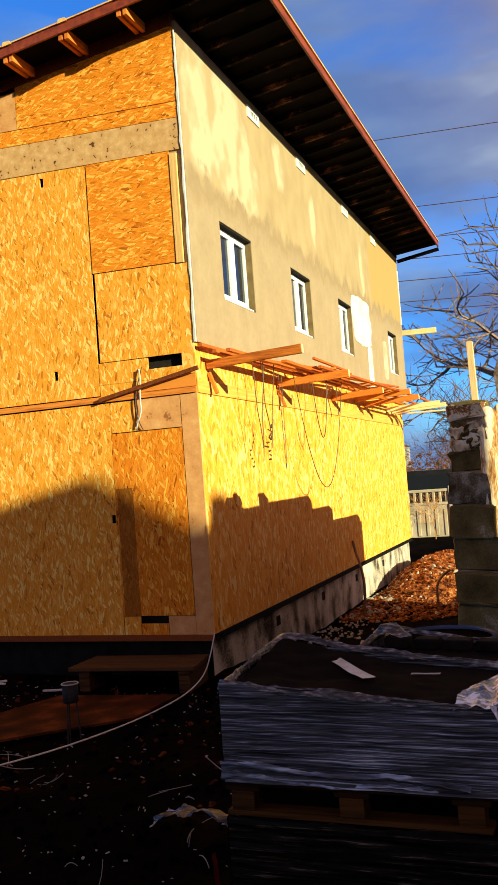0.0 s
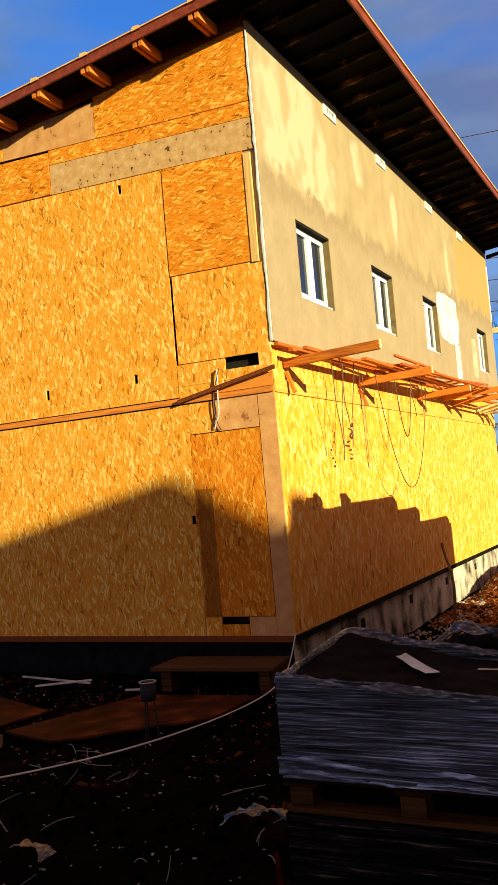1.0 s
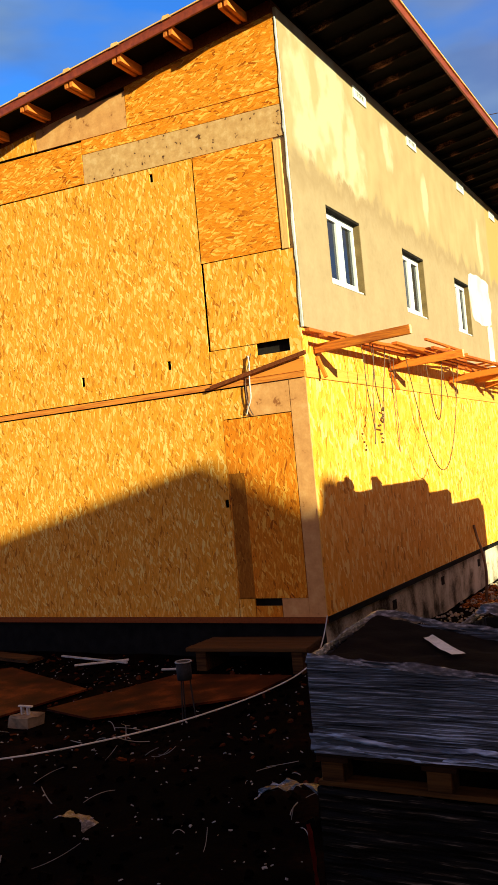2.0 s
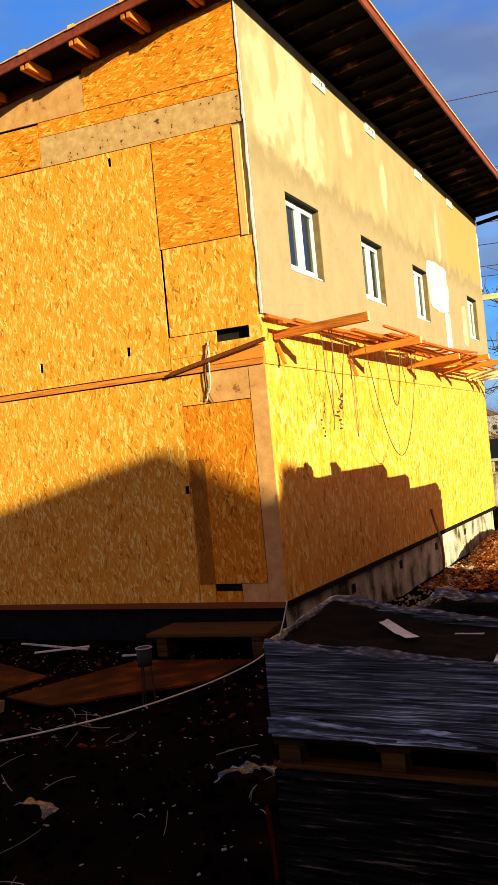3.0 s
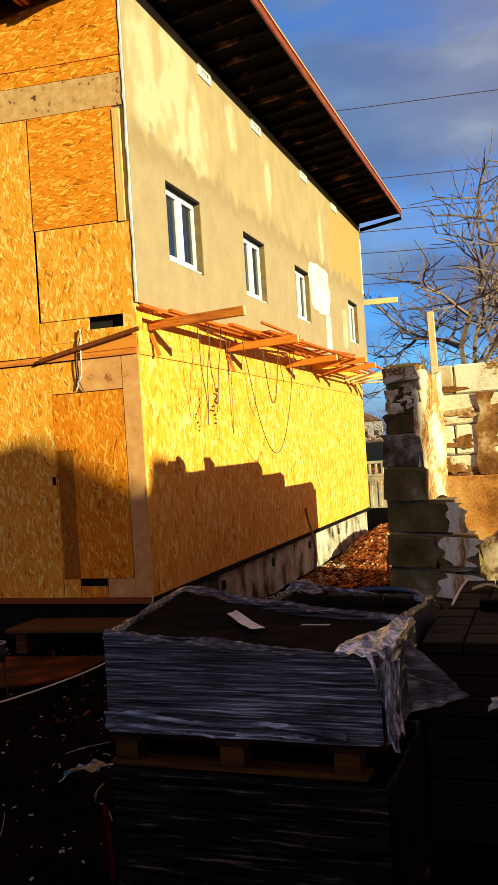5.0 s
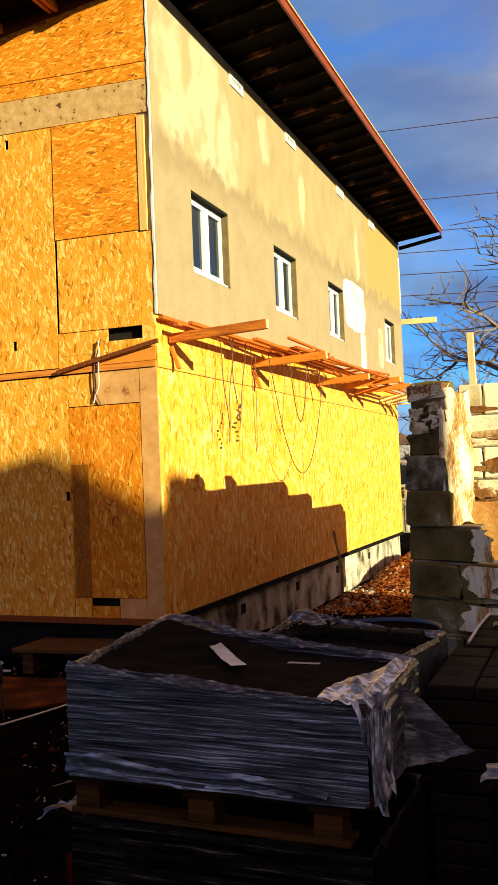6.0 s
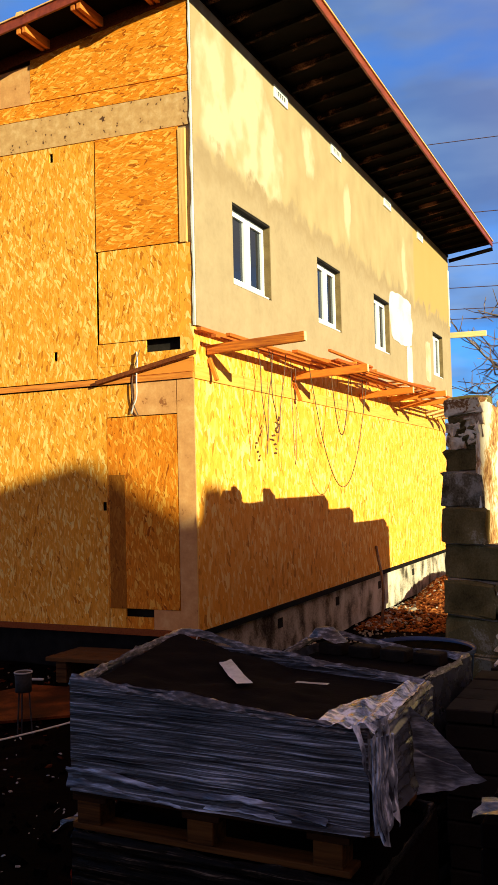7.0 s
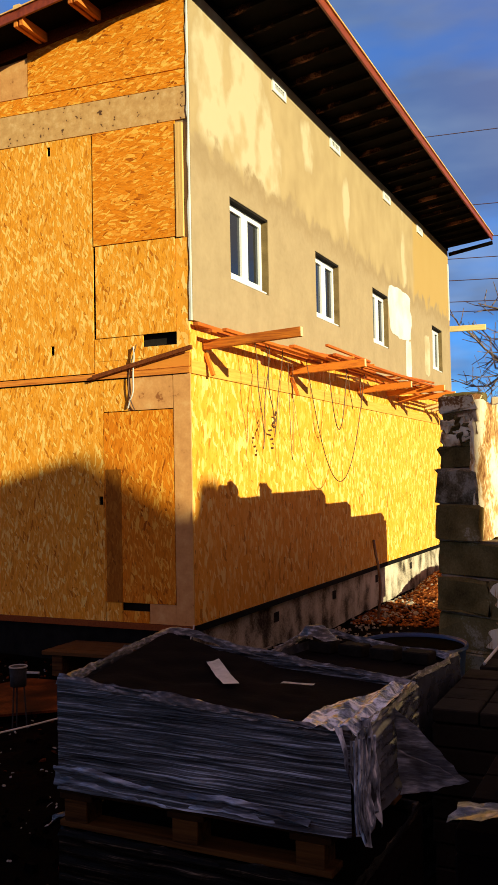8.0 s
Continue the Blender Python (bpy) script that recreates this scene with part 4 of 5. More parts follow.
hanging("hanging_cable", (0.35, 3.1, 3.05), (0.40, 3.75, 3.05), 0.95, M_WIRE, 0.007, label=LAB)
hanging("hanging_cable", (0.28, 1.9, 2.95), (0.22, 2.2, 2.9), 1.25, M_WIRE, 0.004, label=LAB)
for y0, y1, z1, sw in ((0.95, 1.15, 1.95, 0.03), (1.25, 1.45, 2.05, 0.05), (1.35, 1.12, 1.80, 0.04), (1.75, 1.45, 1.95, 0.02), (4.1, 4.3, 2.45, 0.03), (4.7, 4.72, 2.5, 0.02)):
    ob = tube("hanging_wire", [(0.28, y0 + (y1 - y0) * t + sw * math.sin(9 * t), 3.0 + (z1 - 3.0) * t) for t in (0, 0.2, 0.4, 0.6, 0.8, 1.0)], 0.006, M_WIRE)
    tagged(ob, "loose brown wire end dangling from the scaffold", "wire", "loose cables on the scaffold")
random.seed(8)
bundle = tagged(empty("wire_bundle", (0.28, 1.35, 1.82)), "tangle of brown clips on the dangling wires", "wire", "loose cables on the scaffold")
for i in range(9):
    part("clip", box((-0.01, -0.03, -0.008), (0.01, 0.03, 0.008), 0.0, pose(random.uniform(-.03, .03), random.uniform(-0.07, 0.07) + 0.012 * i, i * 0.05, random.uniform(0, 60), random.uniform(0, 60), random.uniform(0, 90))), M_WIRE, bundle)
tagged(tube("corner_cable", [(-0.66, -0.05, 2.88), (-0.64, -0.06, 2.80), (-0.665, -0.06, 2.6), (-0.66, -0.05, 2.4), (-0.72, -0.05, 2.30), (-0.74, -0.04, 2.24)], 0.008, M_CABLE), "pale plastic cable coming out of the wall slot", "cable")
tagged(tube("corner_cable", [(-0.62, -0.05, 2.90), (-0.66, -0.06, 2.78), (-0.72, -0.05, 2.62), (-0.73, -0.05, 2.42), (-0.69, -0.05, 2.28), (-0.66, -0.04, 2.22)], 0.006, M_WIRE), "thin brown cable looping beside the pale one", "cable")
tagged(tube("corner_wire", [(0.014, -0.035, 1.15), (0.006, -0.036, 0.7), (0.012, -0.04, 0.3), (0.014, -0.05, 0.02)], 0.0035, M_RAIL), "thin straw-coloured wire hanging down the corner", "wire")
tagged(tube("drop_cable", [(0.014, -0.05, 0.02), (0.015, -0.06, 0.0), (-0.02, -0.12, -0.2), (0.03, -0.40, -0.33), (0.10, -0.9, -0.365), (0.11, -1.4, -0.365), (0.03, -2.0, -0.365), (-0.22, -2.73, -0.37), (-0.65, -3.3, -0.385), (-1.08, -3.72, -0.39), (-1.9, -4.15, -0.39), (-3.2, -4.5, -0.39)], 0.007, M_CABLE), "white cable running down the corner and over the soil", "cable")


# ---- ruined wall beside the house ----
def rough_block(lo, hi, seed, chip=0.02):
    random.seed(seed)
    bm = box(lo, hi, 0.012)
    bmesh.ops.subdivide_edges(bm, edges=[e for e in bm.edges if e.calc_length() > 0.12], cuts=1)
    for v in bm.verts:
        v.co += Vector((random.uniform(-chip, chip), random.uniform(-chip, chip), random.uniform(-chip, chip) * 0.6))
    return bm


def askew(bm):
    """The broken end stands askew to the yard."""
    for v in bm.verts:
        v.co.y += 0.25 - 0.62 * (v.co.x - 2.62)
    return bm


ruin = tagged(new("ruined_wall"), "half-demolished limestone block wall with peeling plaster", "wall")
RY = -0.92
COURSE = 0.285
z = GROUND - 0.02
row = 0
random.seed(21)
# the broken end that faces the yard: right-hand limit of each course
ENDS = [3.50, 3.50, 3.46, 3.42, 3.28, 3.02, 2.99]
for k, xe in enumerate(ENDS):
    x0 = 2.62 + (0.012 * (k % 2))
    cut = x0 + (0.44 if k % 2 else 0.62)
    spans = [(x0, min(cut, xe))] + ([(cut + 0.012, xe)] if xe - cut > 0.08 else [])
    for a, b in spans:
        part("block", askew(rough_block((a, RY + random.uniform(-0.03, 0.03), z), (b, RY + 0.42, z + COURSE - 0.014), 100 + row, 0.024)), M_PALEBLOCK if k >= 6 else M_BLOCK_SHADED, ruin)
        row += 1
    part("mortar_bed", askew(box((x0 + 0.02, RY + 0.03, z + COURSE - 0.016), (xe - 0.03, RY + 0.40, z + COURSE + 0.002))), M_MORTAR, ruin)
    z += COURSE
top_low = z
for a, b, h in ((2.66, 2.98, 0.17),):
    part("block", askew(rough_block((a, RY + 0.05, z), (b, RY + 0.42, z + h), 200 + row, 0.03)), M_BLOCK_SHADED, ruin)
    row += 1
    z += h + 0.012
# rubble stones bedded in mortar on top of the end
part("mortar_core", askew(rough_block((2.70, RY + 0.07, z - 0.02), (2.98, -0.50, z + 0.30), 77, 0.02)), M_BLOCK_SHADED, ruin)
random.seed(33)
for i in range(40):
    k = [random.uniform(0.035, 0.085) for _ in range(3)]
    side = random.random() < 0.35
    bm = rough_block((-k[0], -0.04, -k[2] * 0.7), (k[0], 0.04, k[2] * 0.7), 900 + i, 0.016)
    bm.transform(pose(2.985 if side else 2.73 + random.uniform(0, 0.24), RY + 0.08 + (random.uniform(0, 0.3) if side else 0.0), z + 0.04 + 0.23 * random.random(), random.uniform(-25, 25), random.uniform(-30, 30), 90 if side else random.uniform(-15, 15)))
    part("stone", askew(bm), M_LIMERUBBLE if random.random() < 0.55 else M_BLOCK_SHADED, ruin)
random.seed(63)
bm = bmesh.new()
g = []
for j in range(25):
    t = j / 24
    left = random.uniform(-0.03, 0.03)
    right = random.uniform(-0.05, 0.04) - 0.07 * t
    row_f = []
    for i in range(9):
        s = i / 8
        s = s + left * (1 - s) + right * s
        row_f.append(bm.verts.new((2.985 + 0.20 * s + random.uniform(-0.006, 0.006), -0.89 + 0.25 * s + random.uniform(-0.008, 0.008), 0.96 + 1.08 * t + 0.05 * math.sin(7 * s) * (t - 0.5))))
    g.append(row_f)
for j in range(24):
    for i in range(8):
        bm.faces.new((g[j][i], g[j][i + 1], g[j + 1][i + 1], g[j + 1][i]))
thick = bmesh.ops.extrude_face_region(bm, geom=bm.faces[:])
for v in thick["geom"]:
    if isinstance(v, bmesh.types.BMVert):
        v.co += Vector((-0.045, 0.06, 0))
bmesh.ops.recalc_face_normals(bm, faces=bm.faces)
part("plaster_coat", bm, M_STREAKED, ruin, "hanging slab of pale streaked plaster")
part("capping_stone", askew(rough_block((2.68, RY + 0.02, z + 0.27), (3.0, -0.50, z + 0.40), 78, 0.025)), M_RENDERED, ruin, "plaster-covered capping stone")

# scabs of old plaster left on the broken courses
def ragged(x0, x1, z0, z1, seed):
    random.seed(seed)
    n = 40
    a = min(0.10, 0.45 * (x1 - x0))
    left = [(x0 + a * noise.noise((i * 0.09, seed + 0.3, 0.4)) + random.uniform(-0.004, 0.004), z0 + (z1 - z0) * i / n) for i in range(n + 1)]
    right = [(x1 + 1.3 * a * noise.noise((i * 0.11, seed + 0.6, 9.2)) + random.uniform(-0.005, 0.005), z0 + (z1 - z0) * i / n) for i in range(n + 1)]
    return left + right[::-1]


for k, (xa, xb, za2, zb2) in enumerate(((3.20, 3.34, 0.70, 0.94), (3.16, 3.40, 0.43, 0.66), (3.10, 3.44, 0.16, 0.36))):
    part("plaster_scab", askew(prism(ragged(xa, xb, za2, zb2, 20 + k), RY - 0.045, RY - 0.02, "y")), M_STREAKED, ruin, "scab of pale plaster")

# the long leg that runs back beside the house, its top broken into steps
STEPS = [(-0.49, -0.35, 2.16), (-0.35, 0.35, 1.97), (0.35, 0.58, 2.12), (0.58, 2.45, 2.0), (2.45, 3.55, 1.80), (3.55, 5.30, 1.56)]
for k, (a, b, h) in enumerate(STEPS):
    zz = GROUND - 0.05
    while zz < h - 0.02:
        hh = min(zz + 0.285, h)
        part("block", rough_block((2.66, a + 0.006, zz), (3.00, b - 0.006, hh - 0.008), 300 + row, 0.012), M_BLOCK_SHADED, ruin)
        row += 1
        zz += 0.285
part("plaster_coat", rough_block((3.012, -0.48, 0.2), (3.06, 5.4, 1.50), 410, 0.01), M_RENDERED, ruin, "flaking ochre plaster coat")
part("plaster_coat", rough_block((3.012, -0.46, 1.50), (3.07, 2.0, 1.98), 411, 0.012), M_RENDERED, ruin, "flaking ochre plaster coat")
# the leg that runs along the yard, sunlit
BY = -0.62
random.seed(51)
zz = GROUND - 0.05
course = 0
while zz < 1.93:
    hgt = 0.26
    x = 3.08 - (0.22 if course % 2 else 0.0)
    x = max(x, 3.08)
    first = True
    while x < 6.6:
        ln = (0.20 if (first and course % 2) else 0.40) + random.uniform(-0.02, 0.02)
        first = False
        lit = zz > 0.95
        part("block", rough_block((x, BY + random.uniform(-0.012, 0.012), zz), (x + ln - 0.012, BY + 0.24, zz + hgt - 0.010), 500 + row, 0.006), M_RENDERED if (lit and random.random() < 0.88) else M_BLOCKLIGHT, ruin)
        row += 1
        x += ln
    zz += hgt
    course += 1
part("mortar_core", box((3.09, BY + 0.014, GROUND), (6.6, BY + 0.22, 1.9)), M_MORTAR, ruin)
part("plaster_coat", rough_block((3.09, BY - 0.04, 0.45), (6.6, BY - 0.016, 1.13), 600, 0.012), M_OCHRE, ruin, "ochre plaster band")
part("plaster_coat", prism(ragged(3.46, 3.64, 1.14, 1.84, 6), BY - 0.022, BY - 0.013, "y"), M_OCHREDARK, ruin, "brown crumbling plaster")
part("plaster_coat", prism(ragged(3.72, 4.15, 1.14, 1.60, 7), BY - 0.021, BY - 0.013, "y"), M_OCHREDARK, ruin, "brown crumbling plaster")
# dark mortar showing where the plaster has fallen off the joints
random.seed(88)
for k in range(34):
    u, v, w, h = random.uniform(3.12, 4.5), random.choice((1.17, 1.40, 1.42, 1.66, 1.68, 1.88)) + random.uniform(-0.03, 0.03), random.uniform(0.05, 0.16), random.uniform(0.02, 0.05)
    out = []
    for i in range(28):
        a = 2 * math.pi * i / 28
        wide = 1 + 0.7 * noise.noise((math.cos(a) * 1.7, math.sin(a) * 1.7, k * 3.1)) + random.uniform(-0.06, 0.06)
        out.append((u + math.cos(a) * w * wide, v + math.sin(a) * h * wide))
    part("mortar_smear", prism(out, BY - 0.0125 - 0.00025 * k, BY + 0.008, "y"), M_OCHREDARK, ruin)
post = tagged(part("timber_post", beam((1.62, 12.5, GROUND - 0.1), (1.54, 12.5, 4.45), 0.20, 0.14), M_TIMBER_PALE), "pale squared timber post standing beyond the ruined wall", "post")


def bank_z(x, y):
    rise = min(1.0, max(0.0, (x - 3.30) / 0.7))
    return GROUND + (0.92 + 0.50 * rise) * max(0.0, 1 - abs(y + 0.66) / 0.75) + 0.06 * noise.noise((x * 5, y * 5, 2)) + 0.04 * noise.noise((x * 13, y * 13, 6))


bm = bmesh.new()
g = [[bm.verts.new((3.3 + 3.3 * i / 60, -1.45 + 0.80 * j / 22, bank_z(3.3 + 3.3 * i / 60, -1.45 + 0.80 * j / 22))) for i in range(61)] for j in range(23)]
for j in range(22):
    for i in range(60):
        bm.faces.new((g[j][i], g[j][i + 1], g[j + 1][i + 1], g[j + 1][i]))
tagged(part("rubble_bank", bm, M_LIMERUBBLE, None, "", True), "bank of fallen pale plaster against the ruined wall", "rubble")


# ---- wrapped pallets of paving slabs ----
def sheet_side(bm, a, b, z0, z1, nx, nz, seed, depth=0.012, bottom_flare=0.02):
    """One face of the wrap, from a to b, drawn into level creases."""
    a, b = Vector(a), Vector(b)
    d = (b - a).normalized()
    out = Vector((d.y, -d.x))
    rows = []
    for j in range(nz + 1):
        t = j / nz
        row = []
        for i in range(nx + 1):
            s = i / nx
            p = a + (b - a) * s
            k = noise.noise((s * 4.0 + seed, t * 26.0, seed * 1.7)) * depth + noise.noise((s * 11.0, t * 9.0 + seed, 2.0)) * depth * 0.5
            k += bottom_flare * max(0.0, 1 - t * 9)
            if i in (0, nx):
                k *= 0.2
            p = p + out * (k + 0.006)
            row.append(bm.verts.new((p.x, p.y, z0 + (z1 - z0) * t)))
        rows.append(row)
    for j in range(nz):
        for i in range(nx):
            bm.faces.new((rows[j][i], rows[j][i + 1], rows[j + 1][i + 1], rows[j + 1][i]))
    return rows


def pallet(at, turn, w, d, name="pallet", label="rough wooden pallet under a stack of slabs"):
    p = tagged(empty(name, at, turn), label, "pallet", "site pallets")
    for k in range(3):
        y = k * (d - 0.10) / 2
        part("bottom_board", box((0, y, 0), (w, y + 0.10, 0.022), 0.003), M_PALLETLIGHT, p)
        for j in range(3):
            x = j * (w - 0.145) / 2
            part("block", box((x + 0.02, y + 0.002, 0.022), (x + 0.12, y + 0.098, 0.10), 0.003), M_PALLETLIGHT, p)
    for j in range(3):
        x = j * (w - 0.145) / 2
        part("stringer_board", box((x, 0, 0.10), (x + 0.145, d, 0.122), 0.003), M_PALLET_SHADED, p)
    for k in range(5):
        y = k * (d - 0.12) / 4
        part("deck_board", box((0, y, 0.122), (w, y + 0.12, 0.144), 0.003), M_PALLET_SHADED, p)
    return p


def wrapped_stack(at, turn, w, d, h, rim, seed, label, fine=True, sag=0.0):
    s = tagged(empty("wrapped_slab_stack", at, turn), label, "slab stack", "wrapped stacks")
    def drawn(bm):
        for v in bm.verts:
            v.co.z -= sag * max(0.0, v.co.x / w) ** 1.3 * max(0.0, v.co.z / h)
        return bm

    nx, nz = (90, 46) if fine else (40, 18)
    lay = 8
    gap = 0.03
    for k in range(lay):
        z0 = k * (h - gap) / lay
        z1 = (k + 1) * (h - gap) / lay - 0.006
        part("slab_layer", drawn(box((0.015, 0.015, z0), (w - 0.015, d - 0.015, z1), 0.008)), M_PAVER_RED_SHADED, s, "layer of paving slabs coloured near black for shade")
    bm = bmesh.new()
    c = [(0, 0), (w, 0), (w, d), (0, d)]
    tops = []
    for k in range(4):
        rows = sheet_side(bm, c[k], c[(k + 1) % 4], 0.0, h, nx if k % 2 == 0 else nx * 2 // 3, nz, seed + k * 7.3)
        tops.append(rows[-1])
    wrap = part("film_wrap", drawn(bm), M_FILM if fine and seed > 4 else M_FILM_SHADED, s, "grey stretch film drawn in level wrinkles", True)
    # lower stack: end faces near black, shade put into the colour
    wrap.data.materials.append(M_FILMEND if seed > 4 else M_PAVER_RED_SHADED)
    for f in wrap.data.polygons:
        if abs(f.normal.x) > abs(f.normal.y):
            f.material_index = 1
    # torn rim folded over the top
    bm = bmesh.new()
    mid = Vector((w / 2, d / 2))
    pts = []
    for k in range(4):
        a, b = Vector(c[k]), Vector(c[(k + 1) % 4])
        n = 40 if fine else 18
        for i in range(n):
            pts.append((a + (b - a) * (i / n), k))
    rows = [[], [], [], []]
    for i, (p, k) in enumerate(pts):
        ang = i * 0.37 + seed
        inw = (mid - p)
        near_corner = min((p - Vector(q)).length for q in c)
        width = rim * max(0.15, 0.45 + 0.9 * noise.noise((ang * 0.75, seed, 1.0)) + 0.5 * noise.noise((ang * 2.9, seed, 5.0))) + 0.05 * max(0, 1 - near_corner / 0.15)
        inw = inw.normalized()
        p = p - inw * 0.01
        for j, f in enumerate((0.0, 0.25, 0.65, 1.0)):
            q = p + inw * width * f
            zz = h + (0.008 if j == 1 else 0.002 if j == 2 else -0.024) + 0.055 * max(0.0, 1 - (p - Vector((0.05, d))).length / 0.45) + 0.010 * noise.noise((ang * 2.3, f * 3, seed)) + 0.012 * noise.noise((ang * 0.4, 4.0, seed)) * (j > 0)
            rows[j].append(bm.verts.new((q.x, q.y, zz)))
    n = len(pts)
    for j in range(3):
        for i in range(n):
            bm.faces.new((rows[j][i], rows[j][(i + 1) % n], rows[j + 1][(i + 1) % n], rows[j + 1][i]))
    bmesh.ops.recalc_face_normals(bm, faces=bm.faces)
    part("film_rim", drawn(bm), M_FILMEDGE if seed > 4 else M_FILM_SHADED, s, "torn milky film rim folded over the top", True)
    return s


def crumple(name, pts_fn, nu, nv, mat, parent, label, seed, amp=0.02):
    bm = bmesh.new()
    g = []
    for j in range(nv + 1):
        row = []
        for i in range(nu + 1):
            p = Vector(pts_fn(i / nu, j / nv))
            e = Vector((noise.noise(p * 9 + Vector((seed, 0, 0))), noise.noise(p * 9 + Vector((0, seed, 0))), noise.noise(p * 9 + Vector((0, 0, seed)))))
            e2 = Vector((noise.noise(p * 27 + Vector((seed, 0, 0))), noise.noise(p * 27 + Vector((0, seed, 3))), noise.noise(p * 27 + Vector((5, 0, seed)))))
            row.append(bm.verts.new(p + e * amp + e2 * amp * 0.5))
        g.append(row)
    for j in range(nv):
        for i in range(nu):
            bm.faces.new((g[j][i], g[j][i + 1], g[j + 1][i + 1], g[j + 1][i]))
    return part(name, bm, mat, parent, label, True)


STK = (2.26, -5.12)
LIFT = 0.07
TURN = -1.0
pallet((STK[0], STK[1], GROUND), TURN, 1.13, 0.76)
wrapped_stack((STK[0], STK[1], GROUND + 0.144), TURN, 1.13, 0.76, 0.452 + LIFT, 0.02, 3.1, "film-wrapped dark slab stack under a pallet")
pallet((STK[0], STK[1], 0.156 + LIFT), TURN, 1.06, 0.76)
main = wrapped_stack((STK[0], STK[1], 0.30 + LIFT), TURN, 1.13, 0.76, 0.395, 0.020, 8.4, "film-wrapped dark slab stack with torn open top", True, 0.085)
# bunched film at the corner and the loose flap beside it
crumple("film_fold", lambda u, v: (1.142 + 0.013 * math.sin(u * 26 + 2 * v) * (1 - 0.4 * v) - 0.14 * max(0.0, 0.4 - u) * (1 - v) + 0.025 * v, -0.03 + 0.03 * v + (0.16 + 0.10 * v * (1 - v)) * u, 0.338 - (0.34 + 0.04 * math.sin(u * 7)) * v), 40, 34, M_FILMBRIGHT, main, "crinkled film gathered down the corner", 4.0, 0.014)
crumple("film_cap", lambda u, v: (0.95 + 0.20 * u, -0.02 + 0.76 * v * (0.35 + 0.65 * u), 0.348 - 0.018 * u + 0.012 * math.sin(17 * u + 3 * v) * (0.3 + 0.7 * u) - 0.03 * (1 - u)), 34, 40, M_FILMBRIGHT, main, "crinkled film pulled over the end edge", 6.0, 0.016)
crumple("film_flap", lambda u, v: (1.14 + 0.02 * v + (0.25 - 0.02 * v) * u, 0.43 + 0.02 * u, (0.30 * (1 - v) - 0.02 * v) * (1 - u) + 0.06 * u - 0.02 * math.sin(math.pi * v) * (1 - u) * math.sin(19 * v)), 26, 24, M_FLAP, main, "loose triangular flap of film", 9.0, 0.014)
crumple("film_skirt", lambda u, v: (-0.01 + 1.0 * u, -0.016 - 0.010 * math.sin(9 * v + 2 * u), 0.006 + (0.075 - 0.04 * u) * v + 0.008 * math.sin(11 * u)), 90, 12, M_FILMSKIRT, main, "bunched pale film along the bottom edge", 3.0, 0.010)
for k in range(5):
    tube("film_strand", [(1.152 + 0.010 * k, -0.03 + 0.02 * k, 0.30), (1.158 + 0.006 * k, -0.035 + 0.03 * k, 0.20), (1.15, -0.03 + 0.012 * k, 0.11), (1.158 + 0.004 * k, -0.03 + 0.02 * k, 0.02)], 0.0045, M_FILMBRIGHT, main, "twisted white strand of film")
scrap = tagged(crumple("film_scrap", lambda u, v: (2.49 + 0.31 * u + 0.05 * v, -4.47 - 0.38 * u + 0.035 * v, 0.660 + LIFT + 0.012 - 0.018 * u + 0.004 * math.sin(6 * u)), 14, 5, M_LITTER, None, "", 2.0, 0.005), "strip of pale film lying on the slabs", "film")
scrap = tagged(crumple("film_scrap", lambda u, v: (2.98 + 0.12 * u, -4.73 + 0.03 * v + 0.02 * u, 0.630 + LIFT + 0.012), 8, 3, M_LITTER, None, "", 5.0, 0.004), "small pale scrap lying on the slabs", "film")

# Added sheet: near-black colour stands for the shaded load inside the film.
crumple("loose_cover", lambda u, v: (0.03 + (1.06 - 0.10 * v) * u, 0.05 + 0.66 * v, 0.366 - 0.085 * u ** 1.3 + 0.075 * max(0.0, 1 - math.hypot(1.06 * u, 0.70 * (1 - v)) / 0.55) + 0.006 * math.sin(9 * u + 4 * v)), 40, 26, M_PAVER_RED_SHADED, main, "added near-black sheet giving the open top its load's shade", 11.0, 0.010)

# a second stack right behind
pallet((2.42, -3.93, GROUND), -11, 0.82, 0.7)
pallet((2.42, -3.93, 0.0), -11, 0.82, 0.7)
wrapped_stack((2.42, -3.93, GROUND + 0.144), -11, 0.82, 0.7, 0.305, 0.03, 5.0, "film-wrapped slab stack below another", False)
second = wrapped_stack((2.42, -3.93, 0.144), -11, 0.82, 0.7, 0.45, 0.02, 6.2, "half-unpacked film-wrapped slab stack with loose blocks", False)
random.seed(14)
for i in range(4):
    part("loose_block", box((0.06 + 0.18 * i, 0.52, 0.414), (0.20 + 0.18 * i, 0.62, 0.474), 0.006), M_PAVER_SHADED, second, "loose grey paving block")
knot = tagged(crumple("film_knot", lambda u, v: (2.52 + 0.20 * u, -3.45 + 0.10 * v, 0.63 + 0.05 * math.sin(math.pi * u) * math.sin(math.pi * v)), 16, 10, M_FILMEDGE, None, "", 7.0, 0.03), "knotted wad of pale torn film", "film")


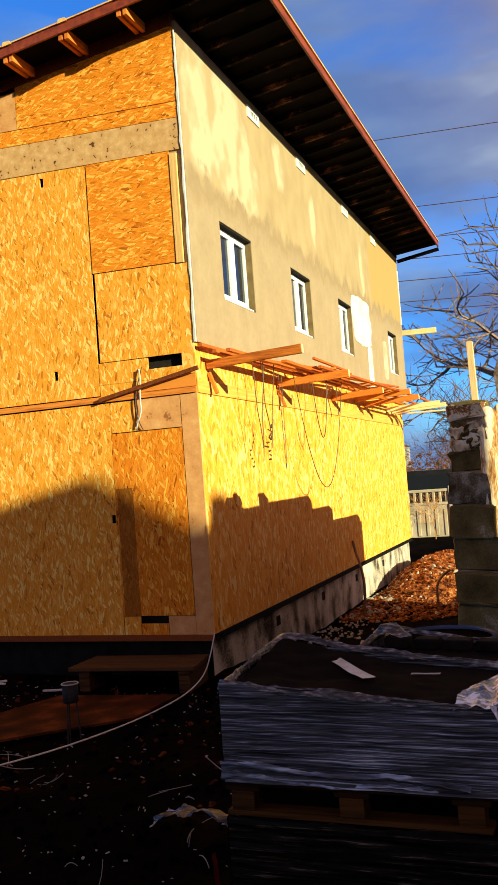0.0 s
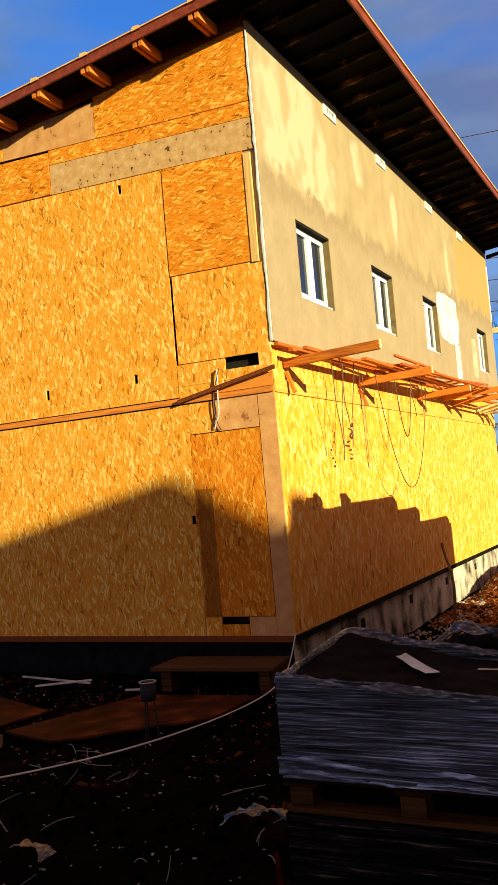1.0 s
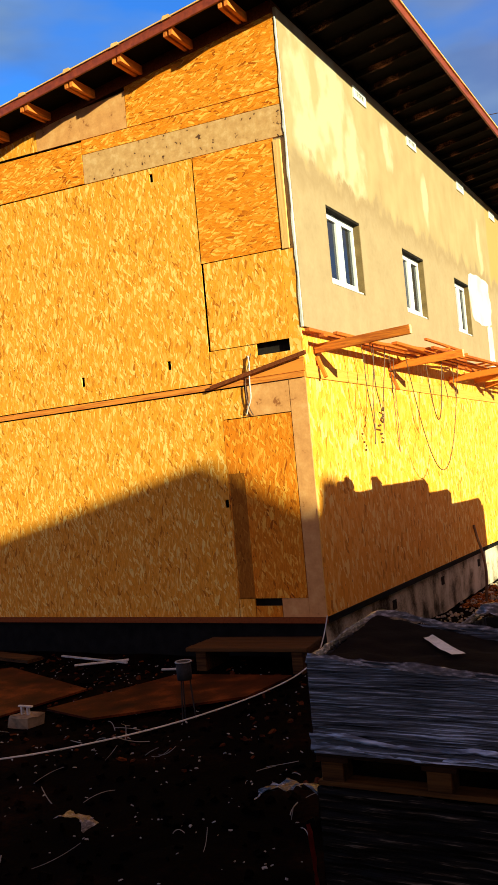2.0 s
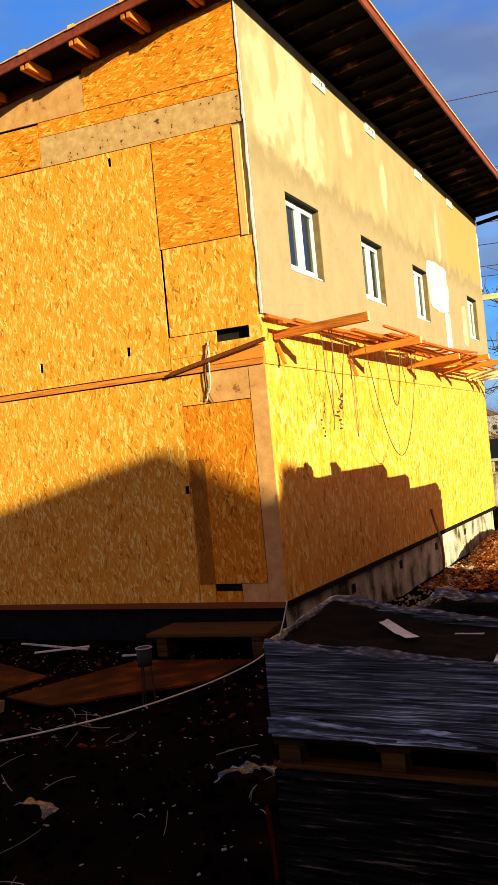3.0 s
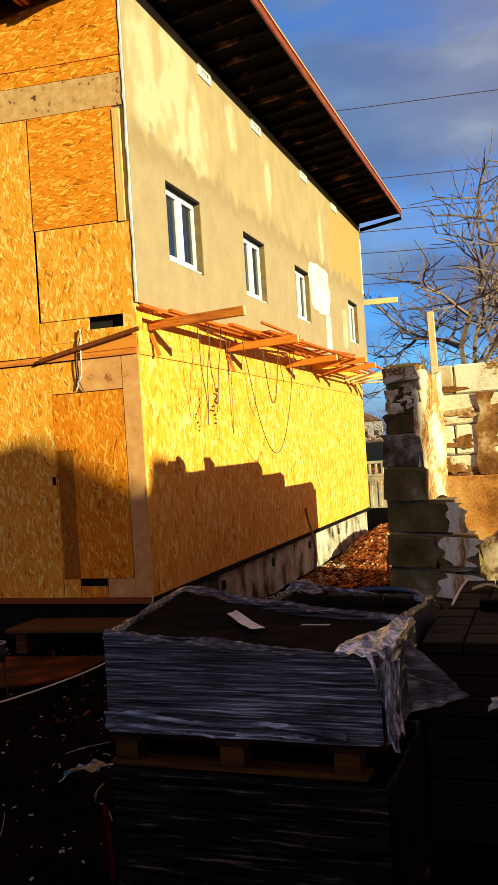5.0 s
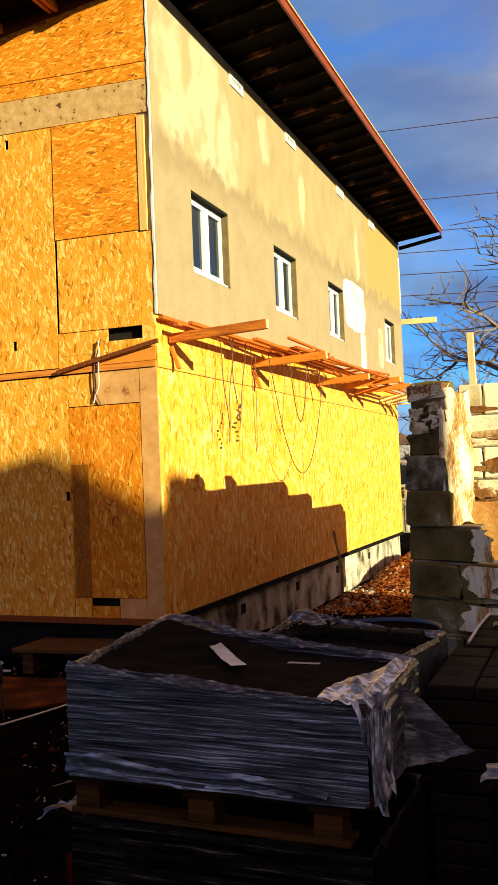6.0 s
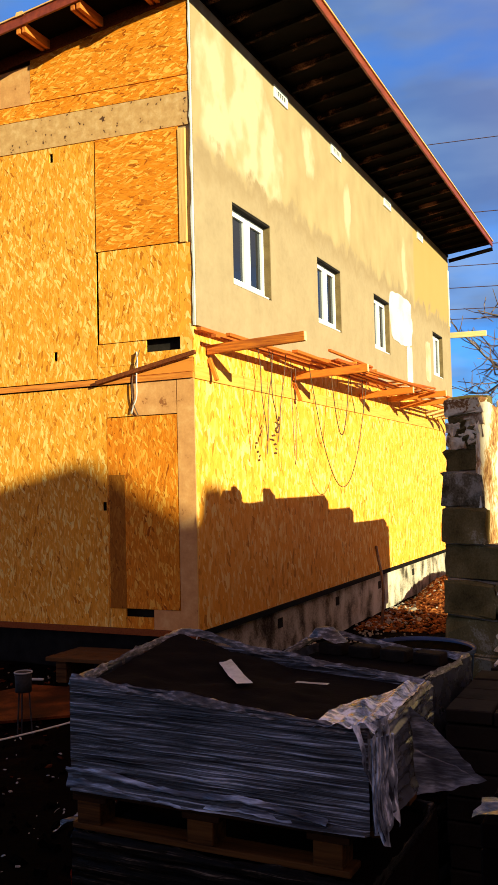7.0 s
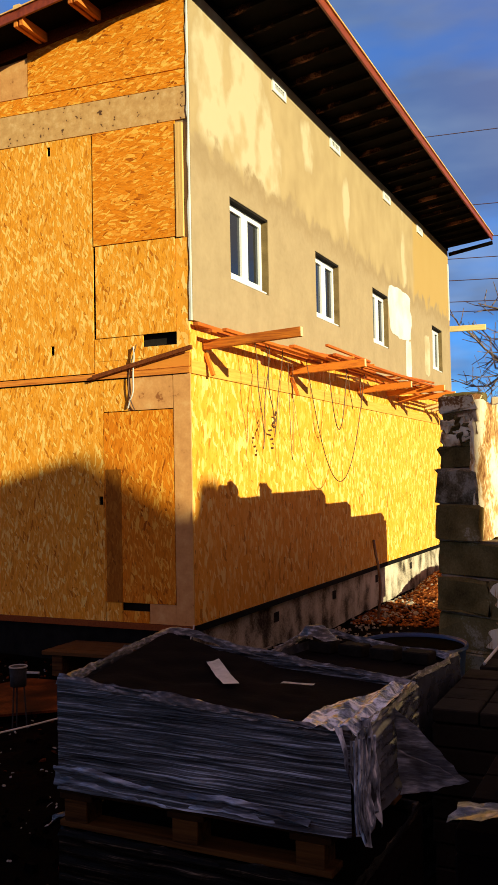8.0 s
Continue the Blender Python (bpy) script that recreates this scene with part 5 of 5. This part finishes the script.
# ---- open stacks of paving blocks ----
def paver_stack(x0, x1, y0, y1, top, name, label, cols, rows, mat):
    s = tagged(empty(name, (x0, y0, GROUND)), label, "paver stack", "open paver stacks")
    w, d, h = x1 - x0, y1 - y0, top - GROUND
    lay = 9
    lh = (h - 0.06) / lay
    for k in range(lay):
        random.seed(k + int(x0 * 100))
        o = random.uniform(-0.008, 0.008)
        part("paver_layer", box((o, 0.01 + o, k * lh), (w + o, d - 0.01 + o, (k + 1) * lh - 0.006), 0.006), mat, s)
    cw, rd = w / cols, d / rows
    shared = mesh_of("paver", box((0.004, 0.004, 0.0), (cw - 0.004, rd - 0.004, 0.056), 0.005))
    shared.materials.append(mat)
    for i in range(cols):
        for j in range(rows):
            ob = new("paver", shared)
            ob.parent = s
            ob.matrix_basis = pose(i * cw, j * rd, lay * lh + random.uniform(0, 0.006), random.uniform(-0.6, 0.6), random.uniform(-0.6, 0.6), 0)
    return s


near = paver_stack(3.38, 4.76, -4.08, -3.28, 0.50, "paver_stack", "open stack of dark grey square pavers", 7, 4, M_PAVER_SHADED)
far = paver_stack(3.40, 4.9, -3.12, -2.15, 0.48, "paver_stack", "open stack of dark grey square pavers beside ruin", 7, 4, M_PAVER_SHADED)
tagged(part("loose_paver", box((3.60, -3.34, 0.505), (3.86, -3.24, 0.56), 0.005), M_PAVER_RED_SHADED), "loose dark paver lying on the stack", "paver")
tagged(tube("edge_strap", [(3.425, -3.10, 0.492), (3.42, -2.7, 0.494), (3.425, -2.3, 0.492), (3.43, -2.17, 0.490)], 0.008, M_LITTER), "pale strap along the stack edge", "strap")
tagged(crumple("film_knot", lambda u, v: (3.50 + 0.16 * u, -2.62 + 0.09 * v, 0.50 + 0.03 * math.sin(math.pi * u)), 12, 8, M_FILMEDGE, None, "", 3.0, 0.02), "crumpled pale film on the pavers", "film")
front = paver_stack(3.82, 4.92, -5.68, -4.90, 0.66, "paver_stack", "open stack of brown pavers with red tarp", 5, 4, M_PAVER_RED_SHADED)
tagged(crumple("red_tarp", lambda u, v: (3.90 + 0.9 * u, -5.64 + 0.42 * v, 0.70 + 0.10 * u + 0.03 * math.sin(7 * v)), 18, 12, M_REDTARP, None, "", 8.0, 0.03), "crumpled red plastic tarp on the stack", "tarp")
tagged(crumple("film_scrap", lambda u, v: (3.81 + 0.42 * u, -5.69 + 0.12 * v, 0.675 + 0.02 * math.sin(5 * u)), 16, 6, M_FILMEDGE, None, "", 5.5, 0.02), "pale film edge on the brown pavers", "film")


# ---- water tub ----
def ring_tub(at, r, h):
    t = tagged(empty("water_tub", at), "cut-off blue plastic tub full of rubbish", "tub")
    bm = bmesh.new()
    prof = [(r * 0.80, 0.0), (r * 0.86, h * 0.3), (r * 0.92, h * 0.7), (r * 0.96, h * 0.96), (r, h * 0.965), (r, h), (r * 0.955, h), (r * 0.945, h * 0.985), (r * 0.94, h * 0.95)]
    n = 48
    rings = [[bm.verts.new((p * math.cos(2 * math.pi * i / n), p * math.sin(2 * math.pi * i / n), z)) for i in range(n)] for p, z in prof]
    for a, b in zip(rings, rings[1:]):
        for i in range(n):
            bm.faces.new((a[i], a[(i + 1) % n], b[(i + 1) % n], b[i]))
    part("shell", bm, M_BLUE, t, "", True)
    bm = bmesh.new()
    vs = [bm.verts.new((r * 0.935 * math.cos(2 * math.pi * i / n), r * 0.935 * math.sin(2 * math.pi * i / n), h * 0.972)) for i in range(n)]
    bm.faces.new(vs)
    part("filling", bm, M_SOIL_SHADED, t, "dark muddy filling")
    rim = tube("rim", [(r * math.cos(a), r * math.sin(a), h) for a in [2 * math.pi * i / 24 for i in range(25)]], 0.006, M_BLUE, t, "worn blue rim")
    return t


ring_tub((2.63, -1.50, GROUND), 0.385, 0.715)

# ---- things on the soil before the gable ----
deck_board = tagged(empty("board_platform", (-1.36, -0.72, GROUND), 4.0), "low platform of weathered planks by the gable", "platform")
for k in range(4):
    part("plank", box((0.01 * k, k * 0.148, 0.21), (1.38 - 0.015 * k, k * 0.148 + 0.14, 0.25), 0.004), M_WETPLANK, deck_board)
for x in (0.1, 1.2):
    part("support", box((x, 0.03, -0.05), (x + 0.12, 0.56, 0.209), 0.005), M_WETPLANK, deck_board)


def lying(name, outline, z, thick, mat, label, cat, tilt=(0, 0)):
    bm = prism(outline, 0.0, thick, "z")
    for v in bm.verts:
        v.co.z += z + tilt[0] * v.co.x + tilt[1] * v.co.y + 0.012 * noise.noise(v.co * 1.5)
    return tagged(part(name, bm, mat), label, cat)


lying("rusty_sheet", [(-1.75, -2.45), (-1.1, -2.62), (-0.05, -1.75), (0.0, -0.95), (-1.25, -1.05)], -0.405, 0.02, M_SHEET, "rust-brown sheet lying on the soil", "sheet")
lying("rusty_sheet", [(-4.6, -2.1), (-2.1, -2.75), (-1.9, -1.7), (-3.6, -1.0)], -0.42, 0.018, M_SHEET, "rust-brown sheet half buried in soil", "sheet")
lying("plank", [(-4.9, -0.6), (-3.5, -0.85), (-3.45, -0.65), (-4.85, -0.35)], -0.39, 0.04, M_WETPLANK, "weathered plank lying by the gable", "plank")
tagged(part("lath", beam((-3.32, -0.46, -0.385), (-2.15, -0.72, -0.375), 0.03, 0.02), M_LITTER), "whitish lath lying on the soil", "lath", "loose laths")
tagged(part("lath", beam((-2.75, -0.90, -0.38), (-2.2, -0.62, -0.365), 0.03, 0.02), M_LITTER), "whitish lath lying on the soil", "lath", "loose laths")
tagged(part("lath", beam((-1.5, -0.98, -0.37), (-1.2, -0.95, -0.36), 0.025, 0.02), M_LITTER), "short whitish lath lying on the soil", "lath", "loose laths")


def can_on_legs(at):
    c = tagged(empty("tin_can_stand", at), "small tin can on thin wire legs", "can")
    bm = bmesh.new()
    bmesh.ops.create_cone(bm, cap_ends=True, segments=20, radius1=0.062, radius2=0.066, depth=0.15, matrix=Matrix.Translation((0, 0, 0.42)))
    part("can", bm, M_TIN, c, "", True)
    part("rim", mesh_ring(0.067, 0.006, 0.495), M_CHIP, c, "pale rim")
    for k in range(3):
        a = 2.1 * k + 0.4
        tube("leg", [(0.045 * math.cos(a), 0.045 * math.sin(a), 0.345), (0.07 * math.cos(a), 0.07 * math.sin(a), -0.03)], 0.006, M_TIN, c)
    return c


def mesh_ring(r, t, z):
    bm = bmesh.new()
    n, m = 24, 6
    g = [[bm.verts.new(((r + t * math.cos(2 * math.pi * j / m)) * math.cos(2 * math.pi * i / n), (r + t * math.cos(2 * math.pi * j / m)) * math.sin(2 * math.pi * i / n), z + t * math.sin(2 * math.pi * j / m))) for j in range(m)] for i in range(n)]
    for i in range(n):
        for j in range(m):
            bm.faces.new((g[i][j], g[(i + 1) % n][j], g[(i + 1) % n][(j + 1) % m], g[i][(j + 1) % m]))
    return bm


can_on_legs((-0.30, -2.32, GROUND))
lump = tagged(empty("broken_block", (-1.72, -2.75, GROUND)), "dark broken block with two white pegs", "block")
part("body", rough_block((-0.12, -0.1, -0.02), (0.12, 0.1, 0.10), 90, 0.02), M_MORTAR, lump)
for x in (-0.04, 0.03):
    part("peg", box((x, -0.015, 0.09), (x + 0.02, 0.015, 0.16), 0.002), M_LITTER, lump, "white peg")
part("cross_peg", box((-0.07, -0.012, 0.161), (0.09, 0.012, 0.175), 0.002), M_LITTER, lump, "white peg")
tagged(crumple("plastic_bag", lambda u, v: (0.18 + 0.30 * u, -4.50 + 0.10 * v - 0.06 * u, -0.39 + 0.04 * math.sin(math.pi * u)), 16, 8, M_FILMEDGE, None, "", 1.0, 0.03), "crumpled pale plastic bag on the soil", "bag")
tagged(crumple("film_scrap", lambda u, v: (1.22 + 0.75 * u, -3.92 - 0.12 * u + 0.14 * v * (1 - 0.5 * u), -0.36 + 0.10 * math.sin(math.pi * u)), 24, 9, M_FILM, None, "", 2.5, 0.04), "crumpled grey film trailing from the stack", "film")
tagged(crumple("tape_end", lambda u, v: (2.05 + 0.02 * u, -4.86 + 0.04 * v, -0.06 - 0.34 * u), 14, 4, M_REDTARP, None, "", 3.5, 0.012), "red warning tape end by the stack", "tape")
tagged(tube("bent_rod", [(0.36, 5.0, GROUND - 0.30), (0.40, 5.1, -0.3), (0.28, 5.4, 0.05), (0.10, 5.8, 0.25), (0.02, 6.0, 0.42)], 0.022, M_WIRE), "dark bent reinforcing rod leaning on the wall", "rod")
tagged(tube("bent_rod", [(1.45, 5.6, -0.75), (1.40, 5.7, -0.4), (1.46, 5.8, -0.2), (1.62, 5.9, -0.1)], 0.02, M_WIRE), "dark bent reinforcing rod in the heap", "rod")


# ---- heap of clay and leaves along the far plinth ----
def heap_z(x, y):
    q = ((x - 1.0) / 1.15) ** 2 + ((y - 9.6) / 3.6) ** 2
    return GROUND - 0.34 + 0.58 * max(0.0, 1 - q) ** 1.1 + 0.05 * noise.noise((x * 3, y * 3, 1)) + 0.03 * noise.noise((x * 9, y * 9, 4))


bm = bmesh.new()
g = [[bm.verts.new((-0.02 + 2.5 * i / 40, 4.2 + 6.9 * j / 70, heap_z(-0.02 + 2.5 * i / 40, 4.2 + 6.9 * j / 70))) for i in range(41)] for j in range(71)]
for j in range(70):
    for i in range(40):
        bm.faces.new((g[j][i], g[j][i + 1], g[j + 1][i + 1], g[j + 1][i]))
tagged(part("clay_mound", bm, M_CLAY, None, "", True), "heap of orange clay and dry leaves by plinth", "heap")


def scatter(name, count, place_fn, size, mat, label, seed, flat=0.35):
    rng = random.Random(seed)
    vs, fs = [], []
    for _ in range(count):
        x, y, z = place_fn(rng)
        r = rng.uniform(*size)
        rot = Euler((rng.uniform(-0.6, 0.6), rng.uniform(-0.6, 0.6), rng.uniform(0, 6.3))).to_matrix()
        lx, ly, lz = r * rng.uniform(0.7, 1.8), r * rng.uniform(0.4, 1.0), r * flat
        base = len(vs)
        for c in ((-1, -1, -1), (1, -1, -1), (1, 1, -1), (-1, 1, -1), (-0.7, -0.8, 1), (0.8, -0.6, 1), (0.7, 0.8, 1), (-0.8, 0.6, 1)):
            p = rot @ Vector((c[0] * lx * rng.uniform(0.8, 1.1), c[1] * ly * rng.uniform(0.8, 1.1), c[2] * lz))
            vs.append((x + p.x, y + p.y, z + p.z))
        fs += [tuple(base + k for k in f) for f in ((3, 2, 1, 0), (4, 5, 6, 7), (0, 1, 5, 4), (1, 2, 6, 5), (2, 3, 7, 6), (3, 0, 4, 7))]
    me = bpy.data.meshes.new(name)
    me.from_pydata(vs, [], fs)
    me.materials.append(mat)
    return tagged(new(name, me), label, "debris", kind="stuff")


def on_ground(x0, x1, y0, y1):
    def f(rng):
        x, y = rng.uniform(x0, x1), rng.uniform(y0, y1)
        return x, y, ground_z(x, y) + 0.006
    return f


scatter("leaf_litter", 4200, lambda r: (lambda x, y: (x, y, max(heap_z(x, y), ground_z(x, y)) + 0.012))(r.uniform(0.05, 2.4), r.uniform(4.6, 10.9)), (0.010, 0.034), M_CLAY, "dry orange leaves and clods on the heap", 5)
scatter("pale_rubble", 300, lambda r: (lambda x, y: (x, y, max(heap_z(x, y), ground_z(x, y)) + 0.012))(abs(r.gauss(0.1, 0.45)) + 0.02, r.uniform(1.5, 9.5)), (0.008, 0.03), M_RUBBLE, "pale rubble and plaster bits along the plinth", 6, 0.6)
scatter("heap_rubble", 40, lambda r: (lambda x, y: (x, y, max(heap_z(x, y), ground_z(x, y)) + 0.015))(r.uniform(0.1, 2.2), r.uniform(4.8, 8.4)), (0.015, 0.05), M_RUBBLE, "pale lumps of rubble in the heap", 7, 0.6)
scatter("yard_litter", 900, on_ground(-3.5, 3.2, -6.6, -0.4), (0.003, 0.011), M_CHIP, "small pale chips and litter trodden into soil", 9, 0.3)
scatter("yard_clods", 1500, on_ground(-4.5, 4.5, -7.0, -0.2), (0.010, 0.035), M_SOIL_SHADED, "clods of churned soil in the same shade-dark colour", 10, 0.7)
scatter("yard_chips", 420, on_ground(-4.5, 2.6, -3.4, -0.1), (0.010, 0.030), M_SHEET, "rust-brown wood chips on the soil", 12, 0.3)
rng = random.Random(17)
for k in range(60):
    x, y = rng.uniform(-2.2, 1.9), rng.uniform(-6.0, -2.6)
    a, ln = rng.uniform(0, 6.3), rng.uniform(0.08, 0.28)
    z = ground_z(x, y) + 0.02
    tagged(tube("twig", [(x, y, z), (x + ln * 0.5 * math.cos(a), y + ln * 0.5 * math.sin(a), z + rng.uniform(0.0, 0.06)), (x + ln * math.cos(a + 0.12), y + ln * math.sin(a + 0.12), z + rng.uniform(0, 0.10))], rng.uniform(0.0015, 0.0035), M_TWIG), "thin dry twig lying on the soil", "twig", "dry twigs")


# ---- beyond the yard ----
def limbs(origin, seed, levels, length, radius, spread):
    """A bare branching crown as tapered four-sided limbs, thick ones apart from twigs."""
    rng = random.Random(seed)
    segs = []

    def grow(p, d, ln, r, lv):
        n = 3 if lv < levels else 2
        for s in range(n):
            q = p + d * (ln / n)
            segs.append((p, q, r * (1 - 0.18 * s), r * (1 - 0.18 * (s + 1)), lv))
            d = (d + Vector((rng.gauss(0, 0.16), rng.gauss(0, 0.16), rng.gauss(0.05, 0.10)))).normalized()
            p = q
            if lv < levels and (lv > 0 or s > 0):
                for _ in range(2 if lv < 2 else rng.choice((1, 2))):
                    side = Vector((rng.gauss(0, 1), rng.gauss(0, 1), rng.gauss(0.25, 0.6))).normalized()
                    grow(p, (d * 0.55 + side * spread).normalized(), ln * rng.uniform(0.55, 0.8), r * 0.55, lv + 1)
    grow(Vector(origin), Vector((0, 0, 1)), length, radius, 0)
    return segs


def limb_mesh(segs, mat):
    vs, fs = [], []
    for p, q, r0, r1, lv in segs:
        d = (q - p).normalized()
        a = d.orthogonal().normalized()
        b = d.cross(a)
        base = len(vs)
        for c, r in ((p, r0), (q, r1)):
            for k in range(4):
                t = math.pi / 2 * k
                vs.append(c + (a * math.cos(t) + b * math.sin(t)) * r)
        for k in range(4):
            fs.append((base + k, base + (k + 1) % 4, base + 4 + (k + 1) % 4, base + 4 + k))
    me = bpy.data.meshes.new("crown")
    me.from_pydata([tuple(v) for v in vs], [], fs)
    me.materials.append(mat)
    return me


def bare_tree(at, seed, length, radius, spread, levels=5, label="leafless spreading tree behind the fence", mat=M_BARK):
    t = tagged(empty("bare_tree" if length > 2 else "bare_shrub", at), label, "tree" if length > 2 else "shrub")
    segs = limbs((0, 0, 0), seed, levels, length, radius, spread)
    for name, keep in (("trunk", lambda l: l == 0), ("crown", lambda l: l > 0)):
        ob = new(name, limb_mesh([s for s in segs if keep(s[4])], mat))
        ob.parent = t
    return t


bare_tree((1.4, 24.0, GROUND), 7, 5.2, 0.24, 0.85, 4)
bare_tree((4.4, 28.0, GROUND), 8, 4.3, 0.20, 0.85)
bare_tree((-0.2, 34.0, GROUND), 12, 3.6, 0.16, 0.7, 4, "small leafless tree in the distance")


for k, (x, y, ln) in enumerate(((-2.6, 23.5, 1.5), (-1.2, 24.0, 1.6), (0.1, 22.6, 1.5), (1.3, 23.2, 1.4), (-0.4, 30.0, 1.9), (-3.2, 31.0, 1.9), (2.0, 30.0, 1.8), (-1.8, 33.0, 1.9))):
    bare_tree((x, y, GROUND), 40 + k, ln, 0.03, 0.9, 4, "reddish leafless shrub behind the fence", M_THICKET)
bare_tree((-0.2, 16.2, GROUND - 0.05), 61, 0.7, 0.02, 0.6, 4, "dry straw-coloured brush leaning on the fence", M_OCHRE)


def fence():
    f = tagged(empty("concrete_fence", (-3.8, 17.0, GROUND)), "ochre concrete panel fence with baluster top", "fence")
    for k in range(3):
        x = k * 2.0
        part("post", box((x - 0.07, -0.07, -0.1), (x + 0.07, 0.07, 1.45), 0.01), M_FENCE, f)
        if k == 2:
            break
        part("panel", box((x + 0.072, -0.03, 0.0), (x + 1.928, 0.03, 0.92), 0.005), M_FENCE, f)
        part("rail", box((x + 0.072, -0.05, 0.922), (x + 1.928, 0.05, 1.0), 0.008), M_FENCE, f)
        part("rail", box((x + 0.072, -0.05, 1.30), (x + 1.928, 0.05, 1.38), 0.008), M_FENCE, f)
        for j in range(10):
            bx = x + 0.16 + j * 0.185
            part("baluster", box((bx, -0.03, 1.001), (bx + 0.075, 0.03, 1.299), 0.012), M_FENCE, f)
        for j in range(7):
            bx = x + 0.2 + j * 0.26
            part("panel_rib", box((bx, -0.05, 0.04), (bx + 0.09, -0.031, 0.80), 0.006), M_FENCE, f)
    return f


fence()


def van(at):
    c = tagged(empty("parked_van", at), "dark parked van half hidden behind the fence", "van")
    part("body", prism([(0, 0.35), (4.4, 0.35), (4.5, 0.9), (3.7, 1.15), (3.1, 1.9), (0.1, 1.95), (0, 1.2)], 0.0, 1.8, "y"), M_CAR, c)
    part("windscreen", prism([(3.16, 1.80), (3.72, 1.18), (3.76, 1.2), (3.2, 1.83)], 0.15, 1.65, "y"), M_GLASS, c)
    part("side_window", prism([(0.4, 1.25), (2.9, 1.25), (2.7, 1.75), (0.4, 1.78)], -0.012, -0.001, "y"), M_GLASS, c)
    for x in (0.8, 3.5):
        bm = bmesh.new()
        bmesh.ops.create_cone(bm, cap_ends=True, segments=24, radius1=0.33, radius2=0.33, depth=0.2, matrix=Matrix.Translation((x, 0.12, 0.33)) @ Matrix.Rotation(math.pi / 2, 4, "X"))
        wheel = part("wheel", bm, M_MEMBRANE, c, "black rubber tyre")
        bm = bmesh.new()
        bmesh.ops.create_cone(bm, cap_ends=True, segments=20, radius1=0.20, radius2=0.17, depth=0.03, matrix=Matrix.Translation((x, 0.008, 0.33)) @ Matrix.Rotation(math.pi / 2, 4, "X"))
        part("rim", bm, M_TIN, wheel, "grey steel rim")
    return c


van((-2.6, 20.0, GROUND))


def far_house(at, w, h, turn, mat, seed):
    hs = tagged(empty("far_house", at, turn), "distant plastered house with a tiled roof", "house", "far houses")
    part("wall", box((0, 0, 0), (w, w * 0.7, h)), mat, hs)
    part("roof", prism([(-0.4, h), (w + 0.4, h), (w / 2, h + w * 0.28)], -0.4, w * 0.7 + 0.4, "y"), M_FARROOF, hs)
    n = max(2, int(w / 3))
    for k in range(n):
        wx = (k + 0.5) * w / n
        for z in [1.0 + 3 * q for q in range(max(1, int(h / 3)))]:
            win = part("window", box((wx - 0.6, -0.06, z), (wx + 0.6, -0.005, z + 1.3)), M_GLASS, hs)
    return hs


far_house((-52, 230, GROUND), 12, 8, 8, M_FARWALL, 1)
far_house((-30, 250, GROUND), 10, 11, -6, M_FARWALL, 2)
far_house((-16, 240, GROUND), 14, 8, 4, M_NEIGHBOUR, 3)
far_house((6, 235, GROUND), 12, 9, -8, M_FARWALL, 4)
far_house((40, 220, GROUND), 13, 9, -14, M_FARWALL, 5)


def thicket_spot(rng):
    x, y = rng.uniform(-9, 14), rng.uniform(42, 60)
    return x, y, GROUND + abs(rng.gauss(0, 0.9)) + 0.2


scatter("far_thicket", 12000, thicket_spot, (0.04, 0.12), M_THICKET, "brown leafless thicket in the distance", 23, 0.5)
bm = box((2.55, 16.0, GROUND), (9.0, 16.3, 1.2))
tagged(part("garden_wall", bm, M_NEIGHBOUR), "low plastered garden wall beyond the ruin", "wall")

# overhead lines: height at the two ends of a far span
LINES = [(z + 4.1, z - 3.1, 0.6) for z in (20.05, 16.1, 14.4, 13.35, 12.2, 11.05, 10.55)]
for k, (zl, zr, sagging) in enumerate(LINES):
    pts = []
    for i in range(13):
        t = i / 12
        pts.append((-60 + 120 * t, 40.0 + 0.4 * k, zl + (zr - zl) * t - sagging * (1 - (2 * t - 1) ** 2)))
    tagged(tube("power_line", pts, 0.022, M_WIRE), "thin dark overhead power line against the sky", "power line", "overhead lines")
for x, dz in ((-60, 4.1), (60, -3.1)):
    mast = tagged(empty("pylon", (x, 41.3, GROUND)), "tall lattice pylon carrying the overhead lines", "pylon")
    for sx in (-0.5, 0.5):
        for sy in (-1.6, 1.6):
            part("leg", beam((sx * 2, sy, -0.1), (sx * 0.5, sy * 0.8, 26.0 + dz), 0.12, 0.12), M_TIN, mast)
    for z in range(2, 25, 2):
        part("brace", beam((-0.2, -1.5, z), (0.2, 1.5, z + 1.2), 0.06, 0.06), M_TIN, mast)
